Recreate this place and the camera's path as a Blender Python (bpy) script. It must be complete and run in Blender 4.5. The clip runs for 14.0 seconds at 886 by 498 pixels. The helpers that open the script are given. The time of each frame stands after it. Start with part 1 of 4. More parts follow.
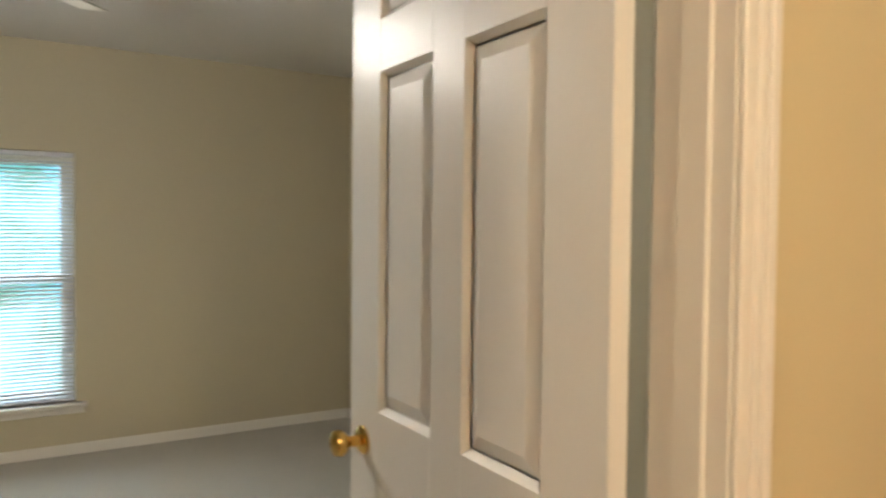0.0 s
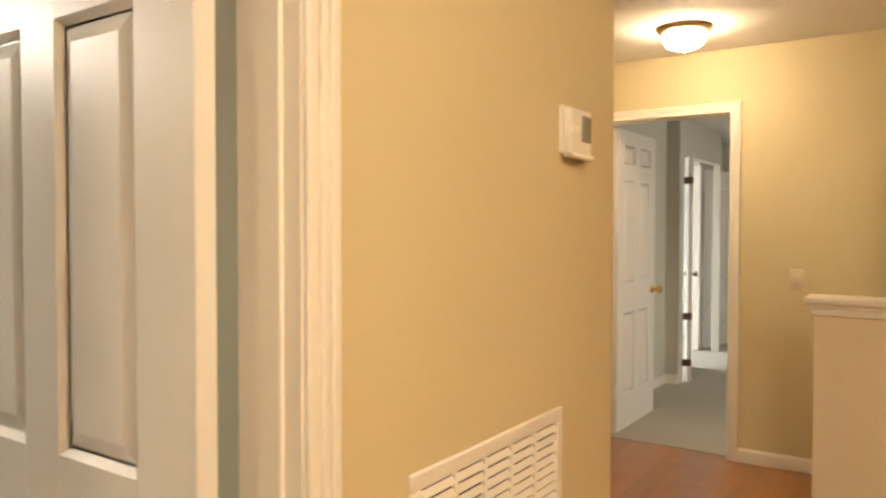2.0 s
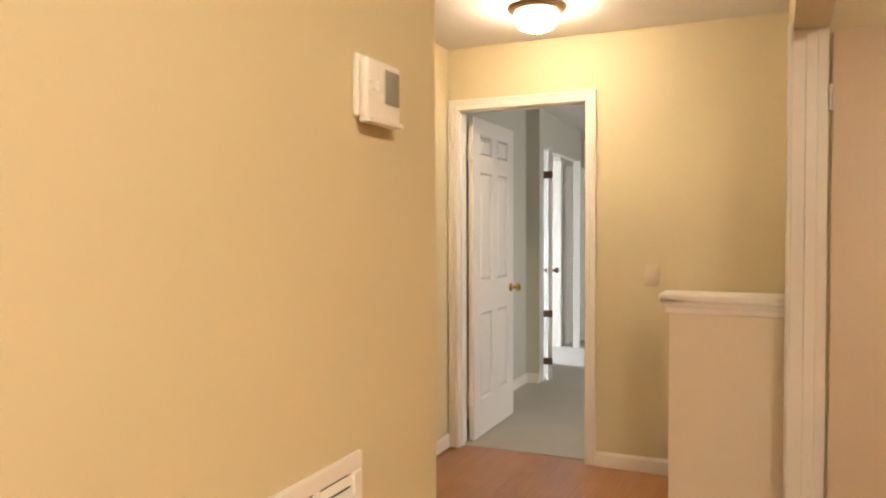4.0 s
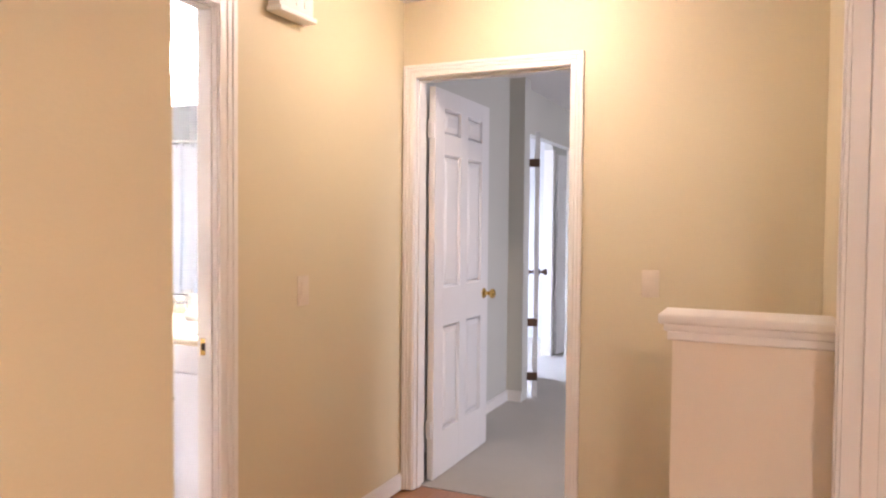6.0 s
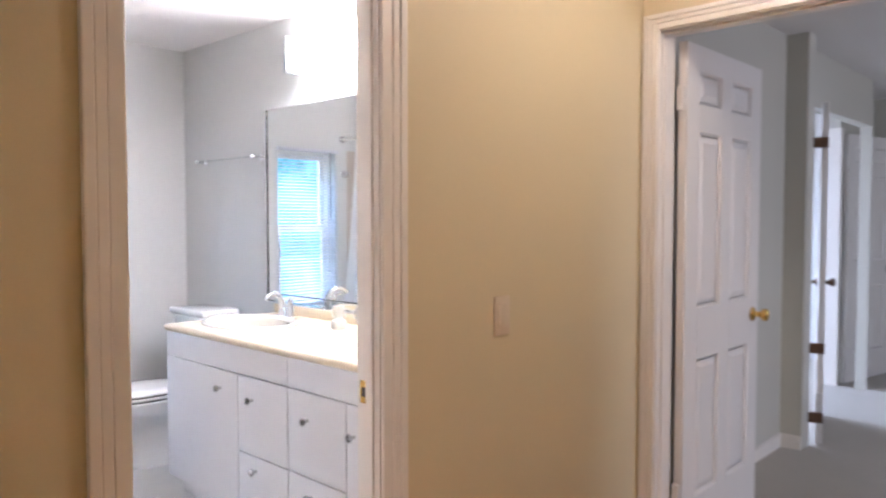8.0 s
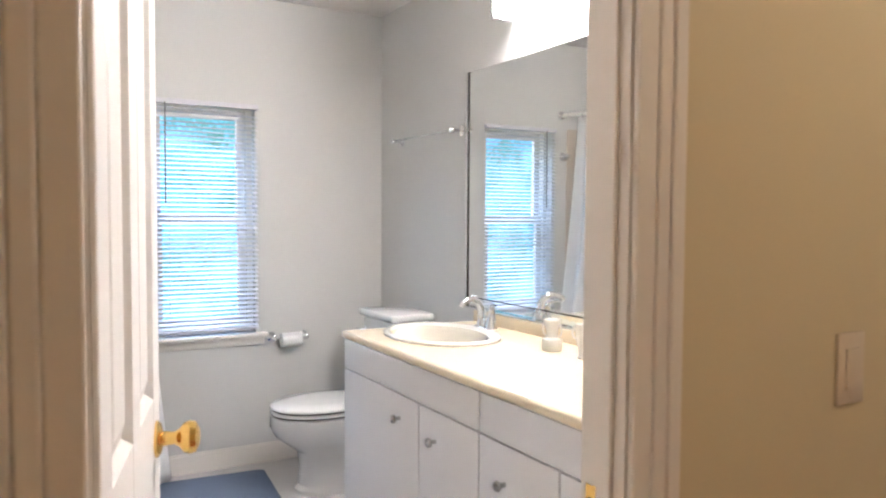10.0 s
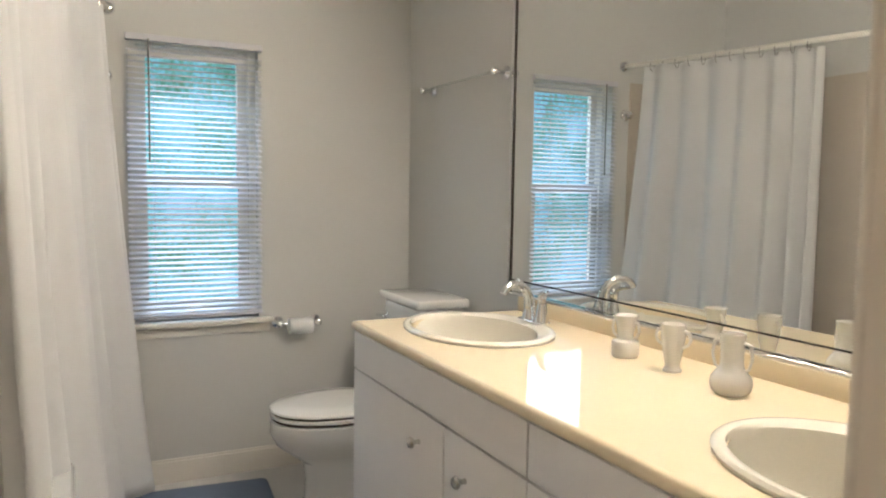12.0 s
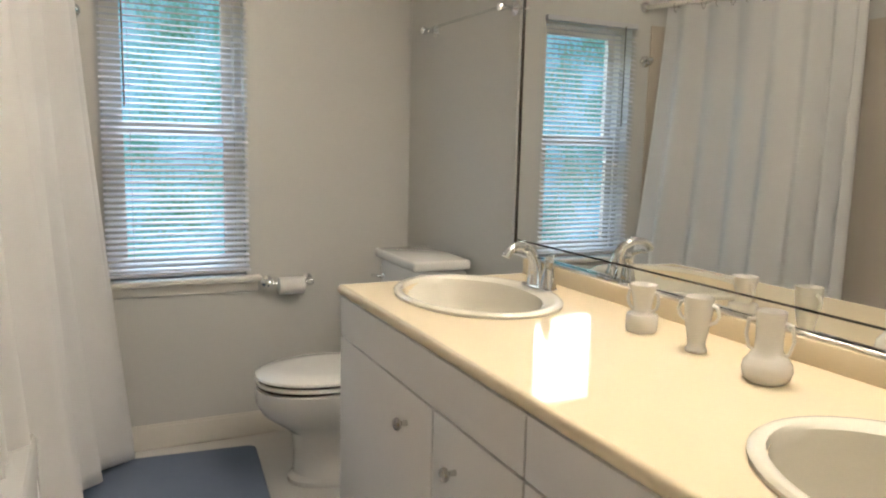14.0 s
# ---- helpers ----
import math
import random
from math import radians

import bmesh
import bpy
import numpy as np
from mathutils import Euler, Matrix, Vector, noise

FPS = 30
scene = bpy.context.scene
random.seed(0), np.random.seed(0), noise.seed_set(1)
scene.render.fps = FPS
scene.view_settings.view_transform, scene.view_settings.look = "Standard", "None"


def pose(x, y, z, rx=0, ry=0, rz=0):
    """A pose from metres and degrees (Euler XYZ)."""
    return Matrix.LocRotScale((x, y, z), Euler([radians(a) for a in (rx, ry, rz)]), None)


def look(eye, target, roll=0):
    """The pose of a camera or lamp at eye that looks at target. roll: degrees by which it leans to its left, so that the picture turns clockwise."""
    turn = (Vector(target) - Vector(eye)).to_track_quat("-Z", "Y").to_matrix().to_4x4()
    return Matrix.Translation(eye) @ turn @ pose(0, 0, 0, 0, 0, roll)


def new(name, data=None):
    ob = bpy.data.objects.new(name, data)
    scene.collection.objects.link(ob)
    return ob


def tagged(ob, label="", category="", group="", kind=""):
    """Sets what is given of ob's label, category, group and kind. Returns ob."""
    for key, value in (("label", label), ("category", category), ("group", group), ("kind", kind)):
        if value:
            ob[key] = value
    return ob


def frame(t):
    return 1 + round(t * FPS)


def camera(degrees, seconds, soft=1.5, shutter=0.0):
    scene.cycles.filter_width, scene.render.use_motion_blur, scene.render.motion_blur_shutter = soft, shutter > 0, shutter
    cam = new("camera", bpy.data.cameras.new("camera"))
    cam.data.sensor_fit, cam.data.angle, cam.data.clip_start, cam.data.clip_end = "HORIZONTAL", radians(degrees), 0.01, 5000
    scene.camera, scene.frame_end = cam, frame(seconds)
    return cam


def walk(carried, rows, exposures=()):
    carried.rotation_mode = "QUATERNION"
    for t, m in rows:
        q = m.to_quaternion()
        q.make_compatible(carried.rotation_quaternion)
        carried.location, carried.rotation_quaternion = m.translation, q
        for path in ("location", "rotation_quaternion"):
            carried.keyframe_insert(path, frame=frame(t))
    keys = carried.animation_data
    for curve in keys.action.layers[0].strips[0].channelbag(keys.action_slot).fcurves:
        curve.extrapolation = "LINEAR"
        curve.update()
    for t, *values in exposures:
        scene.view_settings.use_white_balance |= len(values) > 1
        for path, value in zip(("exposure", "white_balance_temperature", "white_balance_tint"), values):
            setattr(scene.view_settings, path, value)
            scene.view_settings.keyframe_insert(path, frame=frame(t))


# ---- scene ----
cam = camera(62.3, 14.0, soft=2.2, shutter=0.5)
PATH = [
    (0, (1.468, 0.987, 1.377), (2.500, 2.699, 1.310), 0.6),
    (0.5, (1.434, 0.973, 1.372), (2.736, 2.490, 1.309), 0.6),
    (1, (1.462, 0.930, 1.367), (2.907, 2.311, 1.302), 0.9),
    (1.5, (1.488, 0.881, 1.361), (3.047, 2.133, 1.298), 0.5),
    (2, (1.506, 0.852, 1.354), (3.162, 1.973, 1.299), 0.1),
    (2.5, (1.512, 0.846, 1.351), (3.250, 1.835, 1.299), -0.5),
    (3, (1.558, 0.843, 1.347), (3.347, 1.734, 1.292), -0.4),
    (3.5, (1.717, 0.869, 1.342), (3.535, 1.699, 1.286), -0.4),
    (6, (2.767, 1.015, 1.328), (4.585, 1.845, 1.257), 0.5),
    (6.5, (2.922, 1.040, 1.348), (4.684, 1.981, 1.265), 0.6),
    (7, (3.122, 1.107, 1.348), (4.799, 2.194, 1.263), 0.1),
    (7.5, (3.277, 1.224, 1.353), (4.859, 2.444, 1.267), 0.1),
    (8, (3.458, 1.348, 1.346), (4.911, 2.720, 1.262), -0.0),
    (8.5, (3.656, 1.479, 1.344), (4.947, 3.005, 1.271), 0.9),
    (9, (3.781, 1.650, 1.322), (4.945, 3.275, 1.260), 0.6),
    (11.5, (4.266, 2.455, 1.277), (5.151, 4.244, 1.144), 0.7),
    (12, (4.322, 2.560, 1.250), (5.214, 4.343, 1.093), 0.9),
    (12.5, (4.362, 2.670, 1.232), (5.280, 4.436, 1.037), 1.1),
    (13, (4.381, 2.730, 1.224), (5.320, 4.481, 0.996), 1.6),
    (13.5, (4.431, 2.744, 1.235), (5.334, 4.508, 0.968), 1.5),
    (14, (4.468, 2.752, 1.242), (5.327, 4.536, 0.958), 1.4),
]
EXPOSURES = [(0, -0.02, 6300, 8), (0.6, 0.15, 6900, 9), (2.0, 0.27, 6900, 10), (3.7, 0.42, 6200, 11), (5.8, 0.70, 5400, 25), (6.5, 0.50, 5000, 28), (7.5, 0.17, 5050, 24), (9.2, 0.06, 5200, 20), (11.3, -0.80, 5900, 13), (14, -1.05, 6300, 11)]
walk(cam, [(t, look(eye, target, roll)) for t, eye, target, roll in PATH], EXPOSURES)

# ---- world and light ----
CEIL = 2.40
world = bpy.data.worlds.new("world")
scene.world = world
world.use_nodes = True
wn = world.node_tree.nodes
sky = wn.new("ShaderNodeTexSky")
sky.sky_type = "NISHITA"
sky.sun_disc = False
sky.sun_elevation, sky.sun_rotation = radians(48), radians(200)
wn["Background"].inputs["Strength"].default_value = 0.12
world.node_tree.links.new(sky.outputs["Color"], wn["Background"].inputs["Color"])
sun = new("sun", bpy.data.lights.new("sun", "SUN"))
sun.data.energy, sun.data.angle, sun.data.color = 2.5, radians(0.5), (1.0, 0.95, 0.88)
sun.matrix_world = look((0, -6, 12), (0, 1, 4))


def area_lamp(name, eye, target, sx, sy, watts, color):
    lamp = new(name, bpy.data.lights.new(name, "AREA"))
    lamp.data.shape, lamp.data.size, lamp.data.size_y = "RECTANGLE", sx, sy
    lamp.data.energy, lamp.data.color = watts, color
    lamp.matrix_world = look(eye, target)
    return lamp


area_lamp("skylight_bath", (4.9, 7.2, 3.7), (4.85, 5.85, 1.3), 2.2, 1.6, 330, (0.42, 0.68, 1.0))
area_lamp("skylight_bedroom", (1.4, 7.2, 3.7), (1.5, 5.85, 1.1), 2.6, 1.6, 40, (0.38, 0.75, 1.0))
# two fill lamps inside the far rooms, added to brighten what the doorways show
area_lamp("fill_far_room", (7.6, -1.75, 1.5), (7.6, 1.5, 1.0), 1.5, 1.3, 42, (1.0, 0.91, 0.82))
area_lamp("fill_far_hall", (9.2, 4.85, 1.5), (9.2, 2.7, 0.7), 1.2, 1.4, 38, (1.0, 0.92, 0.9))

# ---- materials ----


def material(name, color, rough=0.6, metal=0.0, vary=0.06, scale=3.0, bump=0.0, bump_scale=200.0, grain=0.03, coat=0.0, spec=0.5):
    m = bpy.data.materials.new(name)
    m.use_nodes = True
    n, l = m.node_tree.nodes, m.node_tree.links
    b = n["Principled BSDF"]
    b.inputs["Metallic"].default_value = metal
    b.inputs["Coat Weight"].default_value = coat
    b.inputs["Specular IOR Level"].default_value = spec
    tc = n.new("ShaderNodeTexCoord")
    big = n.new("ShaderNodeTexNoise")
    big.inputs["Scale"].default_value, big.inputs["Detail"].default_value = scale, 5
    fine = n.new("ShaderNodeTexNoise")
    fine.inputs["Scale"].default_value, fine.inputs["Detail"].default_value = bump_scale, 3
    l.new(tc.outputs["Object"], big.inputs["Vector"])
    l.new(tc.outputs["Object"], fine.inputs["Vector"])
    ramp = n.new("ShaderNodeMapRange")
    ramp.inputs["To Min"].default_value, ramp.inputs["To Max"].default_value = 1 - vary, 1 + vary
    l.new(big.outputs["Fac"], ramp.inputs["Value"])
    ramp2 = n.new("ShaderNodeMapRange")
    ramp2.inputs["To Min"].default_value, ramp2.inputs["To Max"].default_value = 1 - grain, 1 + grain
    l.new(fine.outputs["Fac"], ramp2.inputs["Value"])
    mul = n.new("ShaderNodeMath")
    mul.operation = "MULTIPLY"
    l.new(ramp.outputs["Result"], mul.inputs[0])
    l.new(ramp2.outputs["Result"], mul.inputs[1])
    sc = n.new("ShaderNodeVectorMath")
    sc.operation = "SCALE"
    sc.inputs[0].default_value = color
    l.new(mul.outputs[0], sc.inputs["Scale"])
    l.new(sc.outputs[0], b.inputs["Base Color"])
    rr = n.new("ShaderNodeMapRange")
    rr.inputs["To Min"].default_value, rr.inputs["To Max"].default_value = max(0.0, rough - 0.06), min(1.0, rough + 0.06)
    l.new(big.outputs["Fac"], rr.inputs["Value"])
    if rough > 0.3:
        l.new(rr.outputs["Result"], b.inputs["Roughness"])
    else:
        b.inputs["Roughness"].default_value = rough
    if bump:
        bp = n.new("ShaderNodeBump")
        bp.inputs["Strength"].default_value, bp.inputs["Distance"].default_value = bump, 0.002
        l.new(fine.outputs["Fac"], bp.inputs["Height"])
        l.new(bp.outputs["Normal"], b.inputs["Normal"])
    return m


def glow(name, color, strength):
    m = bpy.data.materials.new(name)
    m.use_nodes = True
    b = m.node_tree.nodes["Principled BSDF"]
    b.inputs["Base Color"].default_value = (*color, 1)
    b.inputs["Emission Color"].default_value = (*color, 1)
    b.inputs["Emission Strength"].default_value = strength
    b.inputs["Roughness"].default_value = 0.35
    return m


def glass(name, tint=(0.95, 0.98, 0.97)):
    m = bpy.data.materials.new(name)
    m.use_nodes = True
    n, l = m.node_tree.nodes, m.node_tree.links
    out = n["Material Output"]
    tr, gl, mix = n.new("ShaderNodeBsdfTransparent"), n.new("ShaderNodeBsdfGlossy"), n.new("ShaderNodeMixShader")
    tr.inputs["Color"].default_value = (*tint, 1)
    gl.inputs["Roughness"].default_value = 0.02
    mix.inputs["Fac"].default_value = 0.06
    l.new(tr.outputs[0], mix.inputs[1])
    l.new(gl.outputs[0], mix.inputs[2])
    l.new(mix.outputs[0], out.inputs["Surface"])
    return m


def cloth(name, color, through_part):
    m = material(name, color, 0.85, vary=0.04, scale=6, bump=0.25, bump_scale=700, grain=0.05, spec=0.2)
    n, l = m.node_tree.nodes, m.node_tree.links
    tl, mix = n.new("ShaderNodeBsdfTranslucent"), n.new("ShaderNodeMixShader")
    tl.inputs["Color"].default_value = (*color, 1)
    mix.inputs["Fac"].default_value = through_part
    l.new(n["Principled BSDF"].outputs[0], mix.inputs[1])
    l.new(tl.outputs[0], mix.inputs[2])
    l.new(mix.outputs[0], n["Material Output"].inputs["Surface"])
    return m


PAINT_HALL = material("paint_hall", (0.62, 0.54, 0.345), 0.55, vary=0.03, scale=1.6, bump=0.16, bump_scale=260, grain=0.02, spec=0.35)
PAINT_BATH = material("paint_bath", (0.605, 0.605, 0.58), 0.5, vary=0.025, scale=1.6, bump=0.14, bump_scale=260, grain=0.02, spec=0.35)
PAINT_BED = material("paint_bedroom", (0.53, 0.475, 0.335), 0.6, vary=0.03, scale=1.6, bump=0.16, bump_scale=260, grain=0.02, spec=0.3)
PAINT_HALF = material("paint_half_wall", (0.76, 0.67, 0.52), 0.5, vary=0.03, scale=1.6, bump=0.16, bump_scale=260, grain=0.02, spec=0.35)
PAINT_FAR = material("paint_far_room", (0.55, 0.54, 0.47), 0.6, vary=0.03, scale=1.6, bump=0.16, bump_scale=260, grain=0.02, spec=0.3)
CEILING = material("ceiling_paint", (0.74, 0.72, 0.69), 0.85, vary=0.03, scale=2, bump=0.7, bump_scale=75, grain=0.05, spec=0.2)
TRIM = material("trim_paint", (0.78, 0.75, 0.69), 0.32, vary=0.02, scale=2.5, bump=0.05, bump_scale=120, grain=0.01)
DOOR = material("door_paint", (0.74, 0.72, 0.68), 0.38, vary=0.02, scale=2.5, bump=0.12, bump_scale=90, grain=0.015, spec=0.35)
TANDOOR = material("tan_door_paint", (0.66, 0.54, 0.40), 0.42, vary=0.02, scale=2.0, bump=0.08, bump_scale=110, grain=0.015)
CARPET = material("carpet", (0.44, 0.42, 0.37), 0.95, vary=0.10, scale=2.2, bump=1.0, bump_scale=330, grain=0.16, spec=0.1)
VINYL = material("bath_floor_vinyl", (0.66, 0.65, 0.63), 0.3, vary=0.04, scale=4, bump=0.08, bump_scale=160, grain=0.03)
MAT = material("bath_mat_fabric", (0.15, 0.19, 0.27), 0.95, vary=0.14, scale=5, bump=1.0, bump_scale=420, grain=0.25, spec=0.1)
PORCELAIN = material("porcelain", (0.80, 0.79, 0.76), 0.10, vary=0.01, scale=2, coat=0.4)
BASIN = material("basin_porcelain", (0.80, 0.77, 0.68), 0.10, vary=0.01, scale=2, coat=0.4)
COUNTER = material("cultured_marble", (0.82, 0.71, 0.51), 0.008, vary=0.025, scale=7, bump_scale=60, grain=0.015, spec=0.6)
CABINET = material("white_laminate", (0.76, 0.75, 0.75), 0.28, vary=0.015, scale=2.5, grain=0.01)
CHROME = material("chrome", (0.80, 0.81, 0.83), 0.07, 1.0, vary=0.02, scale=20)
NICKEL = material("nickel", (0.55, 0.54, 0.52), 0.25, 1.0, vary=0.05, scale=20)
BRASS = material("brass", (0.72, 0.48, 0.14), 0.17, 1.0, vary=0.08, scale=30)
DARKBRONZE = material("bronze", (0.16, 0.10, 0.07), 0.35, 0.8, vary=0.1, scale=30)
LAMPMETAL = material("lamp_metal", (0.35, 0.24, 0.14), 0.3, 0.9, vary=0.08, scale=30)
ALMOND = material("almond_plastic", (0.66, 0.57, 0.43), 0.35, vary=0.015, scale=4)
PLASTIC = material("white_plastic", (0.80, 0.78, 0.72), 0.35, vary=0.015, scale=4)
GREYPLASTIC = material("grey_screen", (0.24, 0.24, 0.20), 0.2, vary=0.03, scale=10)
# near-black: painted shade in hollows, and the mirror's dark backing
DARK = material("dark_shade_and_backing", (0.05, 0.042, 0.035), 0.9, vary=0.1, scale=10)
SLAT = material("blind_slat", (0.60, 0.60, 0.64), 0.4, vary=0.02, scale=9)
CERAMIC = material("glazed_ceramic", (0.88, 0.86, 0.82), 0.16, vary=0.05, scale=14, coat=0.3)
PAPER = material("tissue_paper", (0.82, 0.82, 0.81), 0.95, vary=0.03, scale=30, bump=0.3, bump_scale=500)
TILE = material("tub_surround", (0.56, 0.50, 0.42), 0.25, vary=0.04, scale=3)
CURTAIN = cloth("curtain_cloth", (0.86, 0.86, 0.86), 0.25)
PANE = glass("window_glass")
ACRYLIC = glass("clear_acrylic", (0.9, 0.92, 0.92))
MIRROR = material("mirror_silver", (0.90, 0.92, 0.91), 0.0, 1.0, vary=0.0, grain=0.0)
DOMEGLASS = glow("lamp_glass", (1.0, 0.77, 0.50), 80.0)
LANDINGGLASS = glow("landing_lamp_glass", (1.0, 0.78, 0.52), 310.0)
# glow of the added fill lamp, which is never in view
FILLGLASS = glow("fill_lamp_glass", (1.0, 0.80, 0.56), 150.0)
BEDGLASS = glow("bedroom_lamp_glass", (1.0, 0.92, 0.82), 165.0)
TUBEGLASS = glow("vanity_glass", (1.0, 0.86, 0.68), 106.0)


def plank_wood():
    m = material("hall_floor_wood", (0.40, 0.18, 0.075), 0.28, vary=0.10, scale=2.0, bump=0.05, bump_scale=90, grain=0.05, coat=0.2)
    n, l = m.node_tree.nodes, m.node_tree.links
    wave = n.new("ShaderNodeTexNoise")
    wave.inputs["Scale"].default_value, wave.inputs["Detail"].default_value = 6, 8
    mp = n.new("ShaderNodeMapping")
    mp.inputs["Scale"].default_value = (0.6, 9, 1)
    info, tc = n.new("ShaderNodeObjectInfo"), n["Texture Coordinate"]
    l.new(tc.outputs["Object"], mp.inputs["Vector"])
    l.new(mp.outputs[0], wave.inputs["Vector"])
    hs = n.new("ShaderNodeHueSaturation")
    b = n["Principled BSDF"]
    l.new(b.inputs["Base Color"].links[0].from_socket, hs.inputs["Color"])
    add = n.new("ShaderNodeMath")
    add.operation = "MULTIPLY_ADD"
    l.new(info.outputs["Random"], add.inputs[0])
    add.inputs[1].default_value, add.inputs[2].default_value = 0.16, 0.60
    add2 = n.new("ShaderNodeMath")
    add2.operation = "MULTIPLY_ADD"
    l.new(wave.outputs["Fac"], add2.inputs[0])
    add2.inputs[1].default_value = 0.55
    l.new(add.outputs[0], add2.inputs[2])
    l.new(add2.outputs[0], hs.inputs["Value"])
    l.new(hs.outputs[0], b.inputs["Base Color"])
    return m


WOOD = plank_wood()


def garden():
    m = bpy.data.materials.new("garden_distance")
    m.use_nodes = True
    n, l = m.node_tree.nodes, m.node_tree.links
    tc, a, b = n.new("ShaderNodeTexCoord"), n.new("ShaderNodeTexNoise"), n.new("ShaderNodeTexNoise")
    a.inputs["Scale"].default_value, a.inputs["Detail"].default_value = 0.8, 8
    b.inputs["Scale"].default_value, b.inputs["Detail"].default_value = 9, 6
    l.new(tc.outputs["Object"], a.inputs["Vector"])
    l.new(tc.outputs["Object"], b.inputs["Vector"])
    mx = n.new("ShaderNodeMath")
    mx.operation = "MULTIPLY_ADD"
    l.new(b.outputs["Fac"], mx.inputs[0])
    mx.inputs[1].default_value = 0.6
    l.new(a.outputs["Fac"], mx.inputs[2])
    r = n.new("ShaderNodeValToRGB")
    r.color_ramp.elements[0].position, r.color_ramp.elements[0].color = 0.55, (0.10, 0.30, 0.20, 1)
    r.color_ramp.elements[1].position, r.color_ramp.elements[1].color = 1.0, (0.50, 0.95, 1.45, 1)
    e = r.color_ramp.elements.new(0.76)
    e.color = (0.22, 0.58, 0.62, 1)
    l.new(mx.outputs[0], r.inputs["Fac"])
    # the sheet glows by itself: daylight on the trees is put into its colour
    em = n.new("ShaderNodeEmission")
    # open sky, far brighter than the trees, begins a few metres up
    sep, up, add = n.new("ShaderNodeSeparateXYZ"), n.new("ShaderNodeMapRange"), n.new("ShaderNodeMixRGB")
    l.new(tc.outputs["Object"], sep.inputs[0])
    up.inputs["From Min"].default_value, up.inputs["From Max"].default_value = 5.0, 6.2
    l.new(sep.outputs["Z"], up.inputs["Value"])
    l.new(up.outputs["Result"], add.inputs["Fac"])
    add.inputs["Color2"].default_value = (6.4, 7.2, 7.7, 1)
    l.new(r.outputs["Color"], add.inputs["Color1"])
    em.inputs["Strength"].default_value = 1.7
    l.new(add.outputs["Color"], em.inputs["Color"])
    l.new(em.outputs[0], n["Material Output"].inputs["Surface"])
    return m


GARDEN = garden()

# ---- mesh helpers ----


def box(bm, x0, y0, z0, x1, y1, z1, bev=0.0, seg=2):
    r = bmesh.ops.create_cube(bm, size=1.0, matrix=Matrix.LocRotScale(((x0 + x1) / 2, (y0 + y1) / 2, (z0 + z1) / 2), None, (abs(x1 - x0), abs(y1 - y0), abs(z1 - z0))))
    if bev:
        edges = list({e for v in r["verts"] for e in v.link_edges})
        bmesh.ops.bevel(bm, geom=edges, offset=bev, segments=seg, profile=0.5, affect="EDGES")


def boxes(*rows, bev=0.0):
    bm = bmesh.new()
    for r in rows:
        box(bm, *r, bev=bev)
    return bm


def lathe(bm, profile, m=None, steps=28, sx=1.0, sy=1.0):
    """profile: (radius, height) pairs, turned about z."""
    rings = []
    for r, z in profile:
        ring = [bm.verts.new((sx * r * math.cos(2 * math.pi * i / steps), sy * r * math.sin(2 * math.pi * i / steps), z)) for i in range(steps)]
        rings.append(ring)
    for a, b in zip(rings, rings[1:]):
        for i in range(steps):
            j = (i + 1) % steps
            bm.faces.new((a[i], a[j], b[j], b[i]))
    for ring, flip in ((rings[0], True), (rings[-1], False)):
        bm.faces.new(ring[::-1] if flip else ring)
    if m is not None:
        bmesh.ops.transform(bm, matrix=m, verts=[v for ring in rings for v in ring])


def tube(bm, points, radii, steps=14):
    pts = [Vector(p) for p in points]
    if isinstance(radii, (int, float)):
        radii = [radii] * len(pts)
    rings = []
    up = None
    for i, p in enumerate(pts):
        d = (pts[min(i + 1, len(pts) - 1)] - pts[max(i - 1, 0)]).normalized()
        if up is None:
            up = d.orthogonal().normalized()
        side = d.cross(up).normalized()
        up = side.cross(d).normalized()
        rings.append([bm.verts.new(p + radii[i] * (math.cos(2 * math.pi * k / steps) * side + math.sin(2 * math.pi * k / steps) * up)) for k in range(steps)])
    for a, b in zip(rings, rings[1:]):
        for i in range(steps):
            j = (i + 1) % steps
            bm.faces.new((a[i], a[j], b[j], b[i]))
    bm.faces.new(rings[0][::-1])
    bm.faces.new(rings[-1])


def loft(bm, loops, cap=True):
    rings = [[bm.verts.new(p) for p in loop] for loop in loops]
    k = len(rings[0])
    for a, b in zip(rings, rings[1:]):
        for i in range(k):
            j = (i + 1) % k
            bm.faces.new((a[i], a[j], b[j], b[i]))
    if cap:
        bm.faces.new(rings[0][::-1])
        bm.faces.new(rings[-1])


def finish(bm, name, mat, smooth=False):
    bmesh.ops.recalc_face_normals(bm, faces=bm.faces)
    me = bpy.data.meshes.new(name)
    bm.to_mesh(me)
    bm.free()
    me.materials.append(mat)
    if smooth:
        me.shade_smooth()
        me.set_sharp_from_angle(angle=radians(40))
    return me


def thing(name, m=None, label="", category="", group="", kind=""):
    ob = new(name)
    ob.empty_display_size = 0.1
    if m is not None:
        ob.matrix_world = m
    return tagged(ob, label, category, group, kind)


def part(name, bm, mat, parent, label="", smooth=True):
    ob = new(name, finish(bm, name, mat, smooth) if isinstance(bm, bmesh.types.BMesh) else bm)
    ob.parent = parent
    return tagged(ob, label)


def solid(name, bm, mat, label, category, kind="", smooth=False):
    ob = new(name, finish(bm, name, mat, smooth))
    return tagged(ob, label, category, "", kind)


def structure(name, mat, label, *rows):
    return solid(name, boxes(*rows), mat, label, name.split("_")[0], "structure")


